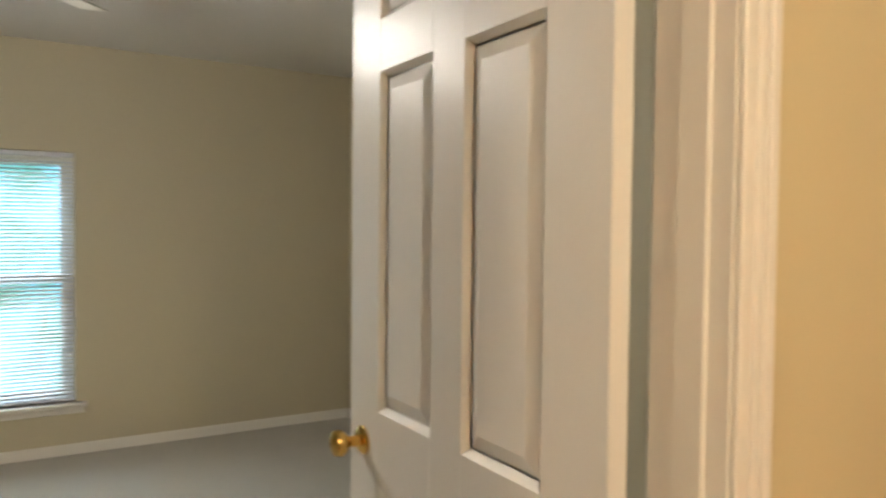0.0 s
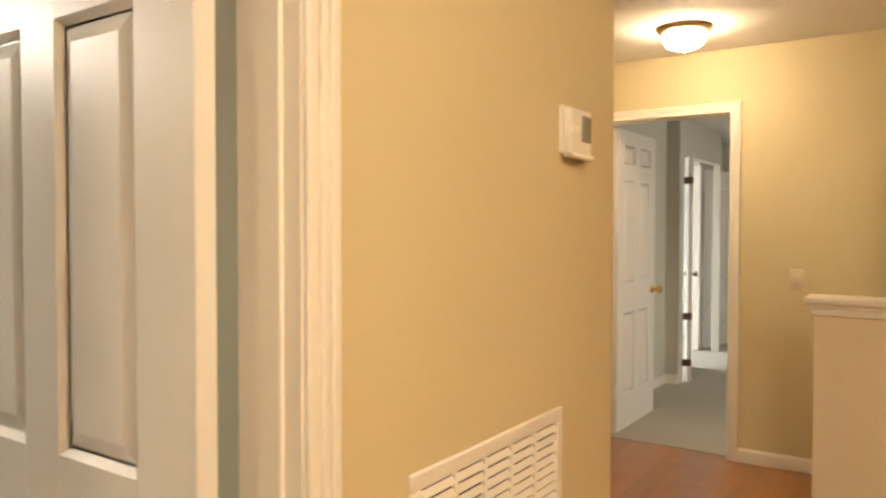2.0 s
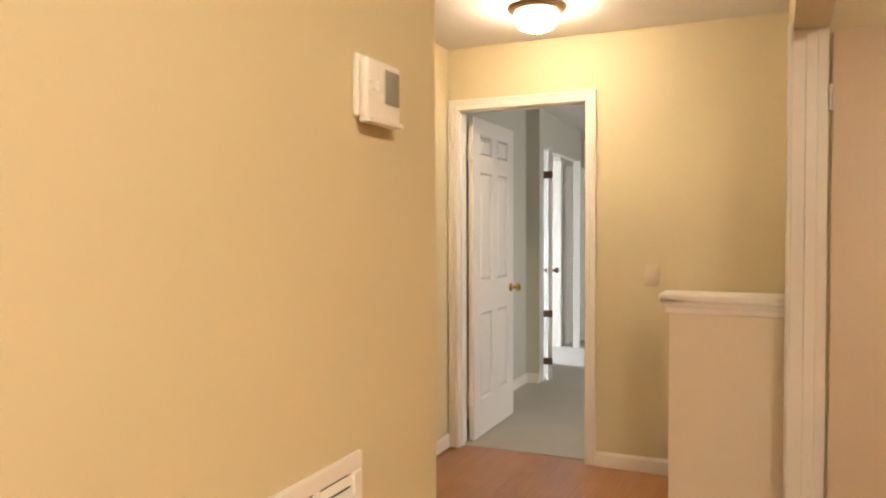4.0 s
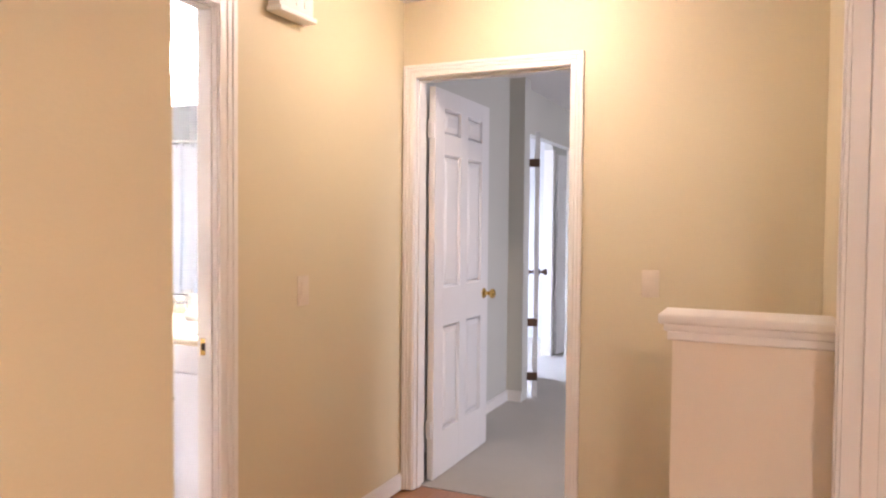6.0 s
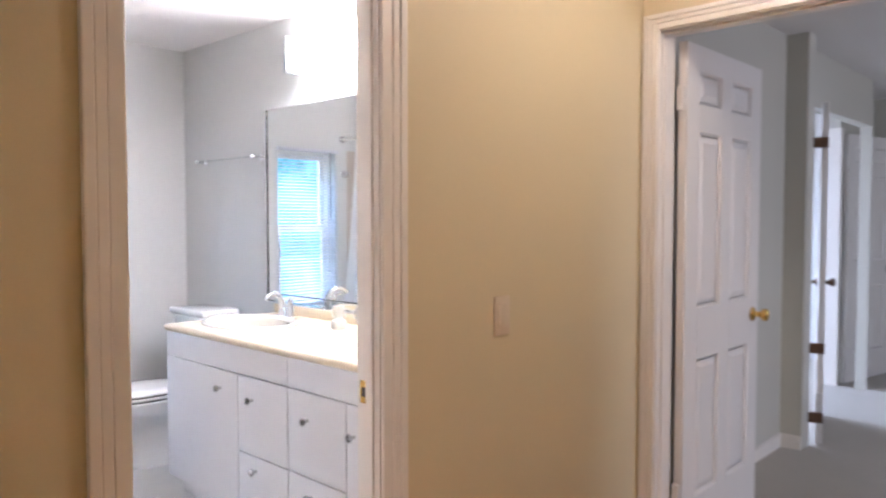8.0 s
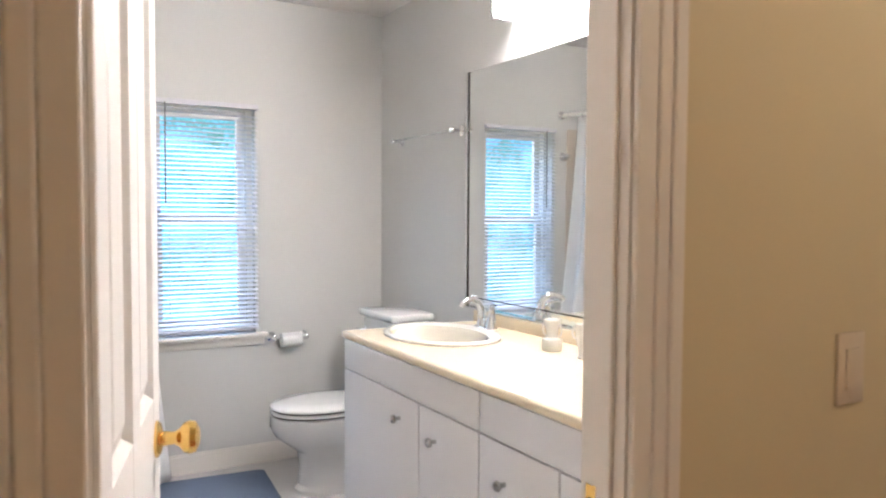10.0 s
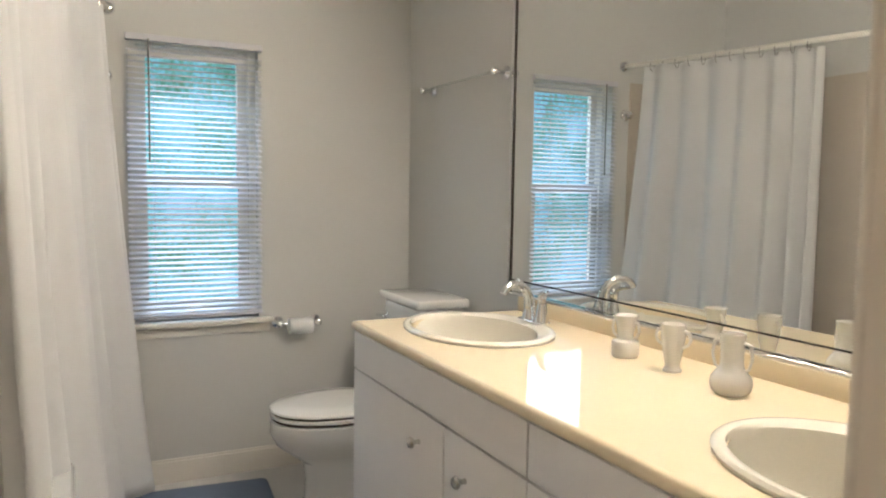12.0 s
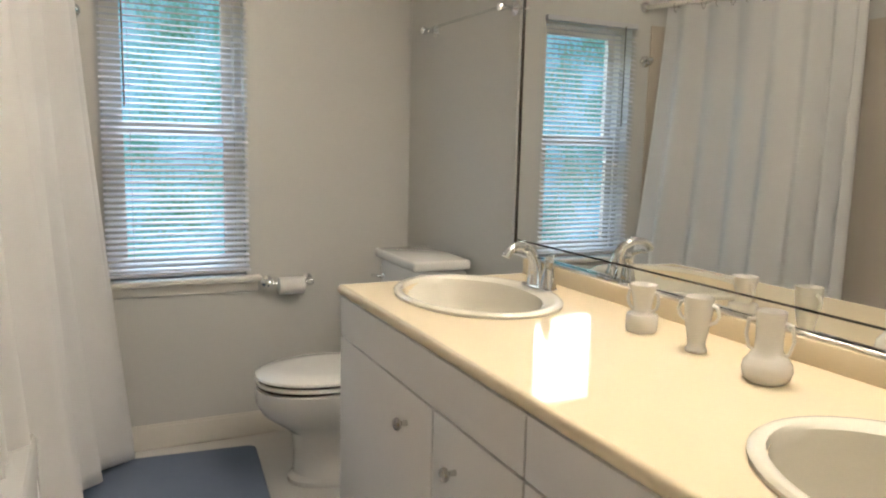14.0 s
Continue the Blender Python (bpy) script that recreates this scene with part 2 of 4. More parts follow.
# ---- the shell ----
HY, BY, EX = 1.543, 2.702, 5.98          # vent wall, bath door wall, end wall
NY, MX, WX = 5.773, 5.744, 3.70          # outer wall, mirror wall, tub wall
BI = BY + 0.08                           # bathroom face of the door wall
JX = 3.299                               # end of the vent wall
D1 = (1.381, 2.195)                        # bedroom doorway in x
D2 = (4.045, 4.662)                       # bathroom doorway in x
D3 = (1.867, 2.634)                      # end doorway in y
DH = 2.03


def wall_x(name, mat, label, x0, x1, y0, y1, openings=(), base=0.0):
    """A wall that runs along x, with openings (xa, xb, za, zb)."""
    rows, x = [], x0
    for xa, xb, za, zb in openings:
        rows.append((x, y0, base, xa, y1, CEIL))
        if za > base:
            rows.append((xa, y0, base, xb, y1, za))
        rows.append((xa, y0, zb, xb, y1, CEIL))
        x = xb
    rows.append((x, y0, base, x1, y1, CEIL))
    return structure(name, mat, label, *rows)


def wall_y(name, mat, label, y0, y1, x0, x1, openings=(), base=0.0):
    rows, y = [], y0
    for ya, yb, za, zb in openings:
        rows.append((x0, y, base, x1, ya, CEIL))
        if za > base:
            rows.append((x0, ya, base, x1, yb, za))
        rows.append((x0, ya, zb, x1, yb, CEIL))
        y = yb
    rows.append((x0, y, base, x1, y1, CEIL))
    return structure(name, mat, label, *rows)


W1 = (4.516, 5.029, 0.690, 1.856)           # bath window opening: x, z
W2 = (0.953, 1.838, 0.31, 1.775)            # bedroom window opening
J = 0.012                                # jamb board thickness
wall_x("wall_vent", PAINT_HALL, "warm tan painted hall wall with return grille", -2.0, JX, HY, HY + 0.06, [(D1[0] - J, D1[1] + J, 0, DH + J)])
wall_x("wall_bedroom_south", PAINT_BED, "khaki painted bedroom wall", -2.0, JX - 0.12, HY + 0.06, HY + 0.12, [(D1[0] - J, D1[1] + J, 0, DH + J)])
wall_y("wall_jog", PAINT_HALL, "warm tan painted side wall of hall alcove", HY + 0.06, BY, JX - 0.06, JX)
wall_y("wall_bedroom_jog", PAINT_BED, "khaki painted bedroom wall", HY + 0.12, BY, JX - 0.12, JX - 0.06)
wall_x("wall_bath_door", PAINT_HALL, "warm tan painted hall wall with bathroom doorway", JX - 0.12, 5.98, BY, BY + 0.05, [(D2[0] - J, D2[1] + J, 0, DH + J)])
wall_x("wall_bath_south", PAINT_BATH, "pale grey painted bathroom wall", 3.60, MX + 0.12, BY + 0.05, BI, [(D2[0] - J, D2[1] + J, 0, DH + J)])
wall_y("wall_end", PAINT_HALL, "warm tan painted end wall of hall", -1.6, BI, EX, EX + 0.06, [(D3[0] - J, D3[1] + J, 0, DH + J)])
wall_y("wall_far_room_west", PAINT_FAR, "pale painted wall of far room", -1.9, 2.84, EX + 0.06, EX + 0.12, [(D3[0] - J, D3[1] + J, 0, DH + J)])
wall_y("wall_mirror", PAINT_BATH, "pale grey painted bathroom wall behind vanity", BI, NY, MX, MX + 0.12)
wall_x("wall_bath_north", PAINT_BATH, "pale grey painted bathroom wall with window", 3.60, MX + 0.12, NY, NY + 0.14, [W1])
wall_y("wall_tub", PAINT_BATH, "pale painted wall above bathtub", BI, NY, WX - 0.06, WX)
wall_y("wall_bedroom_east", PAINT_BED, "khaki painted bedroom wall", BI, NY, 3.58, 3.64)
wall_x("wall_bedroom_north", PAINT_BED, "khaki painted bedroom wall with window", -2.0, 3.60, NY, NY + 0.14, [W2])
wall_y("wall_bedroom_west", PAINT_BED, "khaki painted bedroom wall", HY + 0.12, NY, -2.06, -2.0)
wall_y("wall_landing_west", PAINT_HALL, "warm tan painted landing wall", -1.6, HY, -2.06, -2.0)
wall_x("wall_landing_south", PAINT_HALL, "warm tan painted landing wall", -2.06, EX, -1.66, -1.6)
# the wall and lintel beside the half wall
structure("wall_stair_side", PAINT_HALL, "warm tan painted wall above and beside a cased opening",
          (4.962, 0.73, 0, EX, 0.85, CEIL), (3.35, 0.73, DH + 0.03, 4.962, 0.85, CEIL))
# far rooms
wall_x("wall_far_room_north", PAINT_FAR, "pale painted wall of far room", EX + 0.12, 9.86, 2.84, 2.92, [(8.12, 9.85, 0, 2.05)])
wall_x("wall_far_corner", PAINT_FAR, "pale painted wall beside bright far doorway", 9.87, 11.0, 3.07, 3.15)
structure("wall_far_return", PAINT_FAR, "pale painted wall corner beside a far doorway", (7.93, 2.72, 0, 8.06, 2.84, CEIL))
wall_y("wall_far_room_east", PAINT_FAR, "pale painted wall of far room", -1.9, 3.07, 10.9, 11.0)
# these two walls are out of view; their openings are added behind the fill lamps
wall_x("wall_far_room_south", PAINT_FAR, "pale painted unseen wall of far room with added opening", EX + 0.06, 11.0, -1.98, -1.9, [(6.85, 8.35, 0.8, 2.1)])
wall_x("wall_far_hall_north", PAINT_BATH, "white painted wall of bright far hall", 7.9, 11.0, 4.95, 5.03, [(8.6, 9.8, 0.8, 2.2)])
wall_y("wall_far_hall_west", PAINT_BATH, "white painted wall of bright far hall", 2.92, 4.95, 7.9, 7.98)
wall_y("wall_far_hall_east", PAINT_BATH, "white painted wall of bright far hall", 3.15, 4.95, 10.92, 11.0)
# floors and ceilings
structure("floor_bedroom", CARPET, "pale grey beige bedroom carpet", (-2.06, HY + 0.09, -0.1, 3.64, NY + 0.14, 0.0))
structure("floor_bath", VINYL, "pale grey bathroom floor", (3.64, BY + 0.05, -0.1, MX + 0.12, NY + 0.14, 0.0))
structure("floor_far_room", CARPET, "pale grey beige carpet", (EX + 0.07, -1.98, -0.1, 11.0, 5.03, 0.004))
floor_hall = structure("floor_hall", WOOD, "reddish brown wooden hall floor", (-2.06, -1.66, -0.1, EX + 0.07, HY + 0.09, -0.012), (JX - 0.06, HY + 0.09, -0.1, EX + 0.07, BY + 0.05, -0.012))
structure("ceiling_hall", CEILING, "white textured hall ceiling", (-2.06, -1.66, CEIL, EX + 0.06, HY + 0.06, CEIL + 0.1), (JX - 0.06, HY + 0.06, CEIL, EX + 0.06, BY + 0.05, CEIL + 0.1))
structure("ceiling_bedroom", CEILING, "white textured bedroom ceiling", (-2.06, HY + 0.06, CEIL, JX - 0.06, BY + 0.05, CEIL + 0.1), (-2.06, BY + 0.05, CEIL, 3.61, NY + 0.14, CEIL + 0.1))
structure("ceiling_bath", CEILING, "white bathroom ceiling", (3.61, BY + 0.05, CEIL, MX + 0.12, NY + 0.14, CEIL + 0.1))
structure("ceiling_far", CEILING, "white ceiling of far rooms", (EX + 0.06, -1.98, CEIL, 11.0, 5.03, CEIL + 0.1))
# outdoors
g = structure("ground", material("lawn", (0.08, 0.13, 0.05), 0.9, vary=0.3, scale=0.8, bump=0.5, bump_scale=40), "green lawn outside", (-300, 6.3, -3.2, 300, 21.9, -3.0))
bd = solid("backdrop", boxes((-60, 22, -30, 60, 22.1, 30)), GARDEN, "glowing backdrop sheet of trees and sky outside the windows", "backdrop", "structure")

# ---- trim ----


def casing_rows(u0, u1, top, w=0.062, low=0.0):
    """Rectangles (ua, ub, za, zb, depth) of a stepped casing round an opening."""
    rows = []
    for a, b, d in ((0.004, 0.45 * w, 0.0105), (0.45 * w, 0.72 * w, 0.0135), (0.72 * w, w, 0.0175)):
        rows.append((u0 - b, u0 - a, low, top + b, d))
        rows.append((u1 + a, u1 + b, low, top + b, d))
        rows.append((u0 - a, u1 + a, top + a, top + b, d))
    return rows


def casing_x(name, y, side, u0, u1, top, w=0.062):
    """Casing on a wall along x whose face is y; side: -1 or 1, the way the face looks."""
    bm = bmesh.new()
    for a, b, za, zb, d in casing_rows(u0, u1, top, w):
        box(bm, a, min(y, y + side * d), za, b, max(y, y + side * d), zb, bev=0.004, seg=2)
    return solid(name, bm, TRIM, "white painted stepped door casing", "trim", "structure", smooth=False)


def casing_y(name, x, side, u0, u1, top):
    bm = bmesh.new()
    for a, b, za, zb, d in casing_rows(u0, u1, top):
        box(bm, min(x, x + side * d), a, za, max(x, x + side * d), b, zb, bev=0.004, seg=2)
    return solid(name, bm, TRIM, "white painted stepped door casing", "trim", "structure", smooth=False)


def jamb_x(name, u0, u1, y0, y1, top, stop):
    bm = boxes((u0 - J, y0, 0, u0, y1, top + J), (u1, y0, 0, u1 + J, y1, top + J), (u0, y0, top, u1, y1, top + J))
    s0, s1 = stop
    for r in ((u0, s0, 0, u0 + 0.008, s1, top - 0.008), (u1 - 0.008, s0, 0, u1, s1, top - 0.008), (u0, s0, top - 0.008, u1, s1, top)):
        box(bm, *r, bev=0.002, seg=1)
    return solid(name, bm, TRIM, "white painted door jamb with stop", "trim", "structure")


def jamb_y(name, u0, u1, x0, x1, top, stop):
    bm = boxes((x0, u0 - J, 0, x1, u0, top + J), (x0, u1, 0, x1, u1 + J, top + J), (x0, u0, top, x1, u1, top + J))
    s0, s1 = stop
    for r in ((s0, u0, 0, s1, u0 + 0.008, top - 0.008), (s0, u1 - 0.008, 0, s1, u1, top - 0.008), (s0, u0, top - 0.008, s1, u1, top)):
        box(bm, *r, bev=0.002, seg=1)
    return solid(name, bm, TRIM, "white painted door jamb with stop", "trim", "structure")


casing_x("trim_bedroom_door", HY, -1, *D1, DH)
casing_x("trim_bedroom_door_inside", HY + 0.12, 1, *D1, DH)
jamb_x("trim_bedroom_jamb", *D1, HY, HY + 0.12, DH, (HY + 0.03, HY + 0.075))
casing_x("trim_bath_door", BY, -1, *D2, DH, 0.085)
casing_x("trim_bath_door_inside", BI, 1, *D2, DH)
jamb_x("trim_bath_jamb", *D2, BY, BI, DH, (BY + 0.018, BY + 0.046))
casing_y("trim_end_door", EX, -1, *D3, DH)
casing_y("trim_end_door_inside", EX + 0.12, 1, *D3, DH)
jamb_y("trim_end_jamb", *D3, EX, EX + 0.12, DH, (EX + 0.03, EX + 0.075))
# cased opening by the half wall
bm = bmesh.new()
box(bm, 4.95, 0.73, 0, 4.962, 0.85, DH + 0.03)
box(bm, 4.936, 0.765, 0, 4.95, 0.805, DH + 0.02, bev=0.002, seg=1)
for a, b, d in ((0.954, 0.984, 0.0115), (0.984, 1.012, 0.0165)):
    box(bm, 4 + a, 0.85, 0, 4 + b, 0.85 + d, DH + 0.06, bev=0.002, seg=1)
solid("trim_stair_jamb", bm, TRIM, "white painted jamb and casing of a cased opening", "trim", "structure")


def baseboard(name, *rows, tall=0.075):
    """Rows: x0, y0, x1, y1 of the board's plan."""
    bm = bmesh.new()
    for x0, y0, x1, y1 in rows:
        box(bm, x0, y0, 0.0, x1, y1, tall, bev=0.003, seg=1)
        if x1 - x0 > y1 - y0:
            box(bm, x0, y0 + 0.003, tall, x1, y1 - 0.003, tall + 0.01, bev=0.002, seg=1)
        else:
            box(bm, x0 + 0.003, y0, tall, x1 - 0.003, y1, tall + 0.01, bev=0.002, seg=1)
    return solid(name, bm, TRIM, "white painted baseboard", "baseboard", "structure")


baseboard("baseboard_hall", (D1[1] + 0.064, HY - 0.013, JX, HY), (JX, HY, JX + 0.013, BY), (JX + 0.013, BY - 0.013, D2[0] - 0.087, BY), (D2[1] + 0.087, BY - 0.013, EX, BY),
          (EX - 0.013, 0.85, EX, D3[0] - 0.064), (EX - 0.013, D3[1] + 0.063, EX, BY - 0.0135))
baseboard("baseboard_bath", (3.70, NY - 0.014, MX, NY), (MX - 0.014, 4.85, MX, NY - 0.014), tall=0.095)
baseboard("baseboard_bedroom", (-2.0, NY - 0.014, 3.58, NY), (3.566, 2.81, 3.58, NY - 0.014), tall=0.055)
solid("trim_far_door", boxes((9.85, 3.055, 0, 9.92, 3.07, 2.06), (9.85, 3.07, 0, 9.87, 3.15, 2.06)), TRIM, "white painted casing of far doorway", "trim", "structure", smooth=False)
baseboard("baseboard_far", (6.80, 2.826, 7.93, 2.84), (7.916, 2.72, 7.93, 2.826))
# half wall at the stairs
hw = thing("half_wall", pose(0, 0, 0), "low warm tan wall with moulded white cap beside stairs", "half wall", "", "structure")
part("wall", boxes((5.130, 0.852, 0, 5.245, 1.306, 0.988)), PAINT_HALF, hw, smooth=False)
bm = bmesh.new()
box(bm, 5.090, 0.852, 1.023, 5.285, 1.346, 1.056, bev=0.008, seg=3)
part("cap", bm, TRIM, hw, "white painted cap board")
bm = bmesh.new()
box(bm, 5.105, 0.853, 1.000, 5.270, 1.331, 1.024, bev=0.006, seg=2)
box(bm, 5.115, 0.853, 0.972, 5.260, 1.321, 1.001, bev=0.004, seg=1)
part("moulding", bm, TRIM, hw, "white stepped moulding")

# ---- lamps ----


def flush_lamp(name, x, y, label, bowl=DOMEGLASS):
    t = thing(name, pose(x, y, CEIL) @ Matrix.Scale(0.92, 4), label, "ceiling lamp")
    bm = bmesh.new()
    lathe(bm, [(0.0, 0.0), (0.150, 0.0), (0.152, -0.012), (0.140, -0.026), (0.120, -0.034), (0.0, -0.034)])
    part("base_ring", bm, LAMPMETAL, t, "bronze coloured metal ring")
    bm = bmesh.new()
    lathe(bm, [(0.09, -0.033), (0.112, -0.034), (0.116, -0.048), (0.112, -0.076), (0.095, -0.102), (0.062, -0.118), (0.030, -0.124), (0.006, -0.125)], steps=36)
    part("glass_bowl", bm, bowl, t, "lit frosted glass bowl")
    bm = bmesh.new()
    lathe(bm, [(0.002, -0.126), (0.012, -0.127), (0.012, -0.132), (0.006, -0.136), (0.008, -0.143), (0.003, -0.150)], steps=12)
    part("finial", bm, LAMPMETAL, t)
    return t


flush_lamp("ceiling_lamp", 5.38, 1.965, "lit flush ceiling lamp with frosted glass bowl")
# unseen fixture, placed for the warm light that reaches the vent wall
flush_lamp("ceiling_lamp", 1.82, 0.0, "bright flush ceiling lamp with frosted glass bowl, added out of view", LANDINGGLASS)
# unseen fill lamp, added to brighten the half wall and hall
flush_lamp("ceiling_lamp", 0.25, 0.98, "bright flush ceiling lamp with frosted glass bowl, added out of view", FILLGLASS)

# vanity lamp: a bar with a frosted glass trough
vl = thing("vanity_lamp", pose(MX, 3.85, 2.165), "lit vanity bar lamp with frosted glass above mirror", "wall lamp")
bm = bmesh.new()
box(bm, -0.028, -0.64, -0.06, 0.0, 0.64, 0.06, bev=0.004)
part("backplate", bm, CHROME, vl, "chrome backplate")
bm = bmesh.new()
prof = [(-0.03, -0.075), (-0.075, -0.088), (-0.118, -0.060), (-0.13, 0.0), (-0.118, 0.060), (-0.075, 0.088), (-0.03, 0.075)]
loft(bm, [[(a, s, b) for a, b in prof] for s in (-0.60, 0.60)])
part("glass_shade", bm, TUBEGLASS, vl, "glowing frosted glass shade")
for s in (-0.615, 0.615):
    bm = bmesh.new()
    box(bm, -0.135, s - 0.012, -0.092, -0.028, s + 0.012, 0.092, bev=0.006)
    part("end_cap", bm, CHROME, vl, "chrome end cap")

# ---- doors ----


def round_knob(parent, m, metal, name="knob"):
    bm = bmesh.new()
    lathe(bm, [(0.0, 0.0), (0.031, 0.0), (0.031, 0.004), (0.026, 0.009), (0.013, 0.012), (0.011, 0.030), (0.016, 0.038), (0.026, 0.046), (0.029, 0.056), (0.026, 0.066), (0.014, 0.072), (0.0, 0.073)], m, 24)
    return part(name, bm, metal, parent, "polished brass knob" if metal is BRASS else "dark metal knob")


def six_panel_door(name, m, width, label, mat, metal, flip=False, stile=0.115):
    """Hinged at the origin, the leaf runs along x; 35 mm thick from y = 0 to 0.035."""
    t = thing(name, m, label, "door", "", "structure")
    H, st, mid, th = 2.015, stile * width / 0.76, 0.10 * width / 0.76, 0.035
    pw = (width - 2 * st - mid) / 2
    us = [(st, st + pw), (st + pw + mid, width - st)]
    zs = [(0.24, 0.79), (0.99, 1.685), (1.79, 1.92)]
    bm = bmesh.new()
    cols = [(0, st), (st + pw, st + pw + mid), (width - st, width)]
    for a, b in cols:
        box(bm, a, 0, 0.008, b, th, H, bev=0.0015, seg=1)
    rails = [(0.008, zs[0][0]), (zs[0][1], zs[1][0]), (zs[1][1], zs[2][0]), (zs[2][1], H)]
    for a, b in us:
        for z0, z1 in rails:
            box(bm, a, 0.0002, z0, b, th - 0.0002, z1)
    part("leaf_frame", bm, mat, t, smooth=False)
    for a, b in us:
        for z0, z1 in zs:
            bm = bmesh.new()
            box(bm, a, 0.013, z0, b, th - 0.013, z1)
            q, s = 0.030, 0.012
            for y0, y1 in ((0.013, 0.004), (th - 0.013, th - 0.004)):
                # sloped sticking from the frame, then a raised field
                o = [(a, 0.0002 if y0 < th / 2 else th - 0.0002, z0), (b, 0.0002 if y0 < th / 2 else th - 0.0002, z0), (b, 0.0002 if y0 < th / 2 else th - 0.0002, z1), (a, 0.0002 if y0 < th / 2 else th - 0.0002, z1)]
                i1 = [(a + s, y0, z0 + s), (b - s, y0, z0 + s), (b - s, y0, z1 - s), (a + s, y0, z1 - s)]
                i2 = [(a + s + 0.004, y0, z0 + s + 0.004), (b - s - 0.004, y0, z0 + s + 0.004), (b - s - 0.004, y0, z1 - s - 0.004), (a + s + 0.004, y0, z1 - s - 0.004)]
                i3 = [(a + s + q, y1, z0 + s + q), (b - s - q, y1, z0 + s + q), (b - s - q, y1, z1 - s - q), (a + s + q, y1, z1 - s - q)]
                rings = [[bm.verts.new(p) for p in loop] for loop in (o, i1, i2, i3)]
                for r0, r1 in zip(rings, rings[1:]):
                    for k in range(4):
                        bm.faces.new((r0[k], r0[(k + 1) % 4], r1[(k + 1) % 4], r1[k]))
                bm.faces.new(rings[-1])
            part("panel", bm, mat, t, smooth=False)
    for side in (0, 1):
        k = pose(width - 0.065, 0.0 if side == 0 else th, 0.915, 90 if side == 0 else -90)
        round_knob(t, k, metal)
    for z in (0.27, 1.80):
        bm = bmesh.new()
        box(bm, -0.020, 0.006, z - 0.045, 0.0, 0.030, z + 0.045, bev=0.001, seg=1)
        hinge_y = th if flip else 0.0
        tube(bm, [(-0.004, hinge_y, z - 0.047), (-0.004, hinge_y, z + 0.047)], 0.006, 10)
        part("hinge", bm, mat, t, "painted hinge")
    return t


six_panel_door("door_1", pose(2.162, 1.669, 0, 0, 0, 90), 0.80, "white six-panel door standing open into the bedroom", DOOR, BRASS, True, 0.130)
six_panel_door("door_2", pose(6.122, 2.594, 0, 0, 0, 0), 0.755, "white six-panel door standing open against far room wall", DOOR, BRASS, True)
six_panel_door("door_3", pose(4.056, 2.806, 0, 0, 0, 76), 0.60, "white six-panel bathroom door standing open inwards", DOOR, BRASS, True)
far_door = six_panel_door("door_5", pose(8.10, 2.655, 0.004, 0, 0, 17), 0.76, "white six-panel door standing ajar in far doorway", DOOR, DARKBRONZE, True)
six_panel_door("door_6", pose(9.945, 3.025, 0.004, 0, 0, -12), 0.76, "white six-panel door at the end of far room", DOOR, DARKBRONZE, True)
# hinges that bridge the gap between the far door and its jamb
for z in (0.17, 0.58, 1.78):
    bm = bmesh.new()
    box(bm, -0.035, 0.0, z - 0.03, 0.0, 0.085, z + 0.03, bev=0.002, seg=1)
    part("jamb_hinge", bm, DARKBRONZE, far_door, "dark bronze hinge")
# flush door beside the half wall
d4 = thing("door_4", pose(0, 0, 0), "plain flush tan painted door standing open", "door", "", "structure")
bm = bmesh.new()
box(bm, 4.918, -0.06, 0.008, 4.953, 0.719, 2.035, bev=0.003, seg=2)
part("leaf", bm, TANDOOR, d4)
for z in (0.26, 1.80):
    bm = bmesh.new()
    box(bm, 4.922, 0.716, z - 0.045, 4.95, 0.731, z + 0.045, bev=0.001, seg=1)
    tube(bm, [(4.922, 0.724, z - 0.047), (4.922, 0.724, z + 0.047)], 0.006, 10)
    part("hinge", bm, TRIM, d4, "painted hinge")
structure("wall_side_room", PAINT_HALL, "warm tan painted wall behind open flush door", (4.962, -1.6, 0, 5.03, 0.73, CEIL))

# ---- hall things ----
# thermostat
th = thing("thermostat", pose(3.036, HY, 1.572) @ Matrix.Scale(0.92, 4), "white wall thermostat with grey display", "thermostat")
bm = bmesh.new()
box(bm, -0.068, -0.012, -0.055, 0.068, 0.0, 0.058, bev=0.004)
part("backplate", bm, PLASTIC, th)
bm = bmesh.new()
box(bm, -0.063, -0.030, -0.058, 0.063, -0.010, 0.052, bev=0.007, seg=3)
part("housing", bm, PLASTIC, th)
bm = bmesh.new()
box(bm, 0.0, -0.033, -0.026, 0.054, -0.029, 0.038, bev=0.002)
part("display", bm, GREYPLASTIC, th, "grey display window")
for i in range(2):
    bm = bmesh.new()
    box(bm, -0.056 + 0.025 * i, -0.034, -0.008, -0.040 + 0.025 * i, -0.029, 0.010, bev=0.002)
    part("button", bm, PLASTIC, th)
bm = bmesh.new()
box(bm, -0.065, -0.036, -0.066, 0.065, -0.012, -0.056, bev=0.003)
part("lower_lip", bm, PLASTIC, th)

# return air grille
vg = thing("return_air_grille", pose(2.706, HY, 0.609), "white louvred return air grille on hall wall", "air grille")
gw, gh = 0.279, 0.355
bm = bmesh.new()
for r in ((-gw, -gh, gw, -gh + 0.030), (-gw, gh - 0.030, gw, gh), (-gw, -gh + 0.030, -gw + 0.030, gh - 0.030), (gw - 0.030, -gh + 0.030, gw, gh - 0.030)):
    box(bm, r[0], -0.010, r[1], r[2], 0.0, r[3], bev=0.003, seg=1)
part("frame", bm, TRIM, vg)
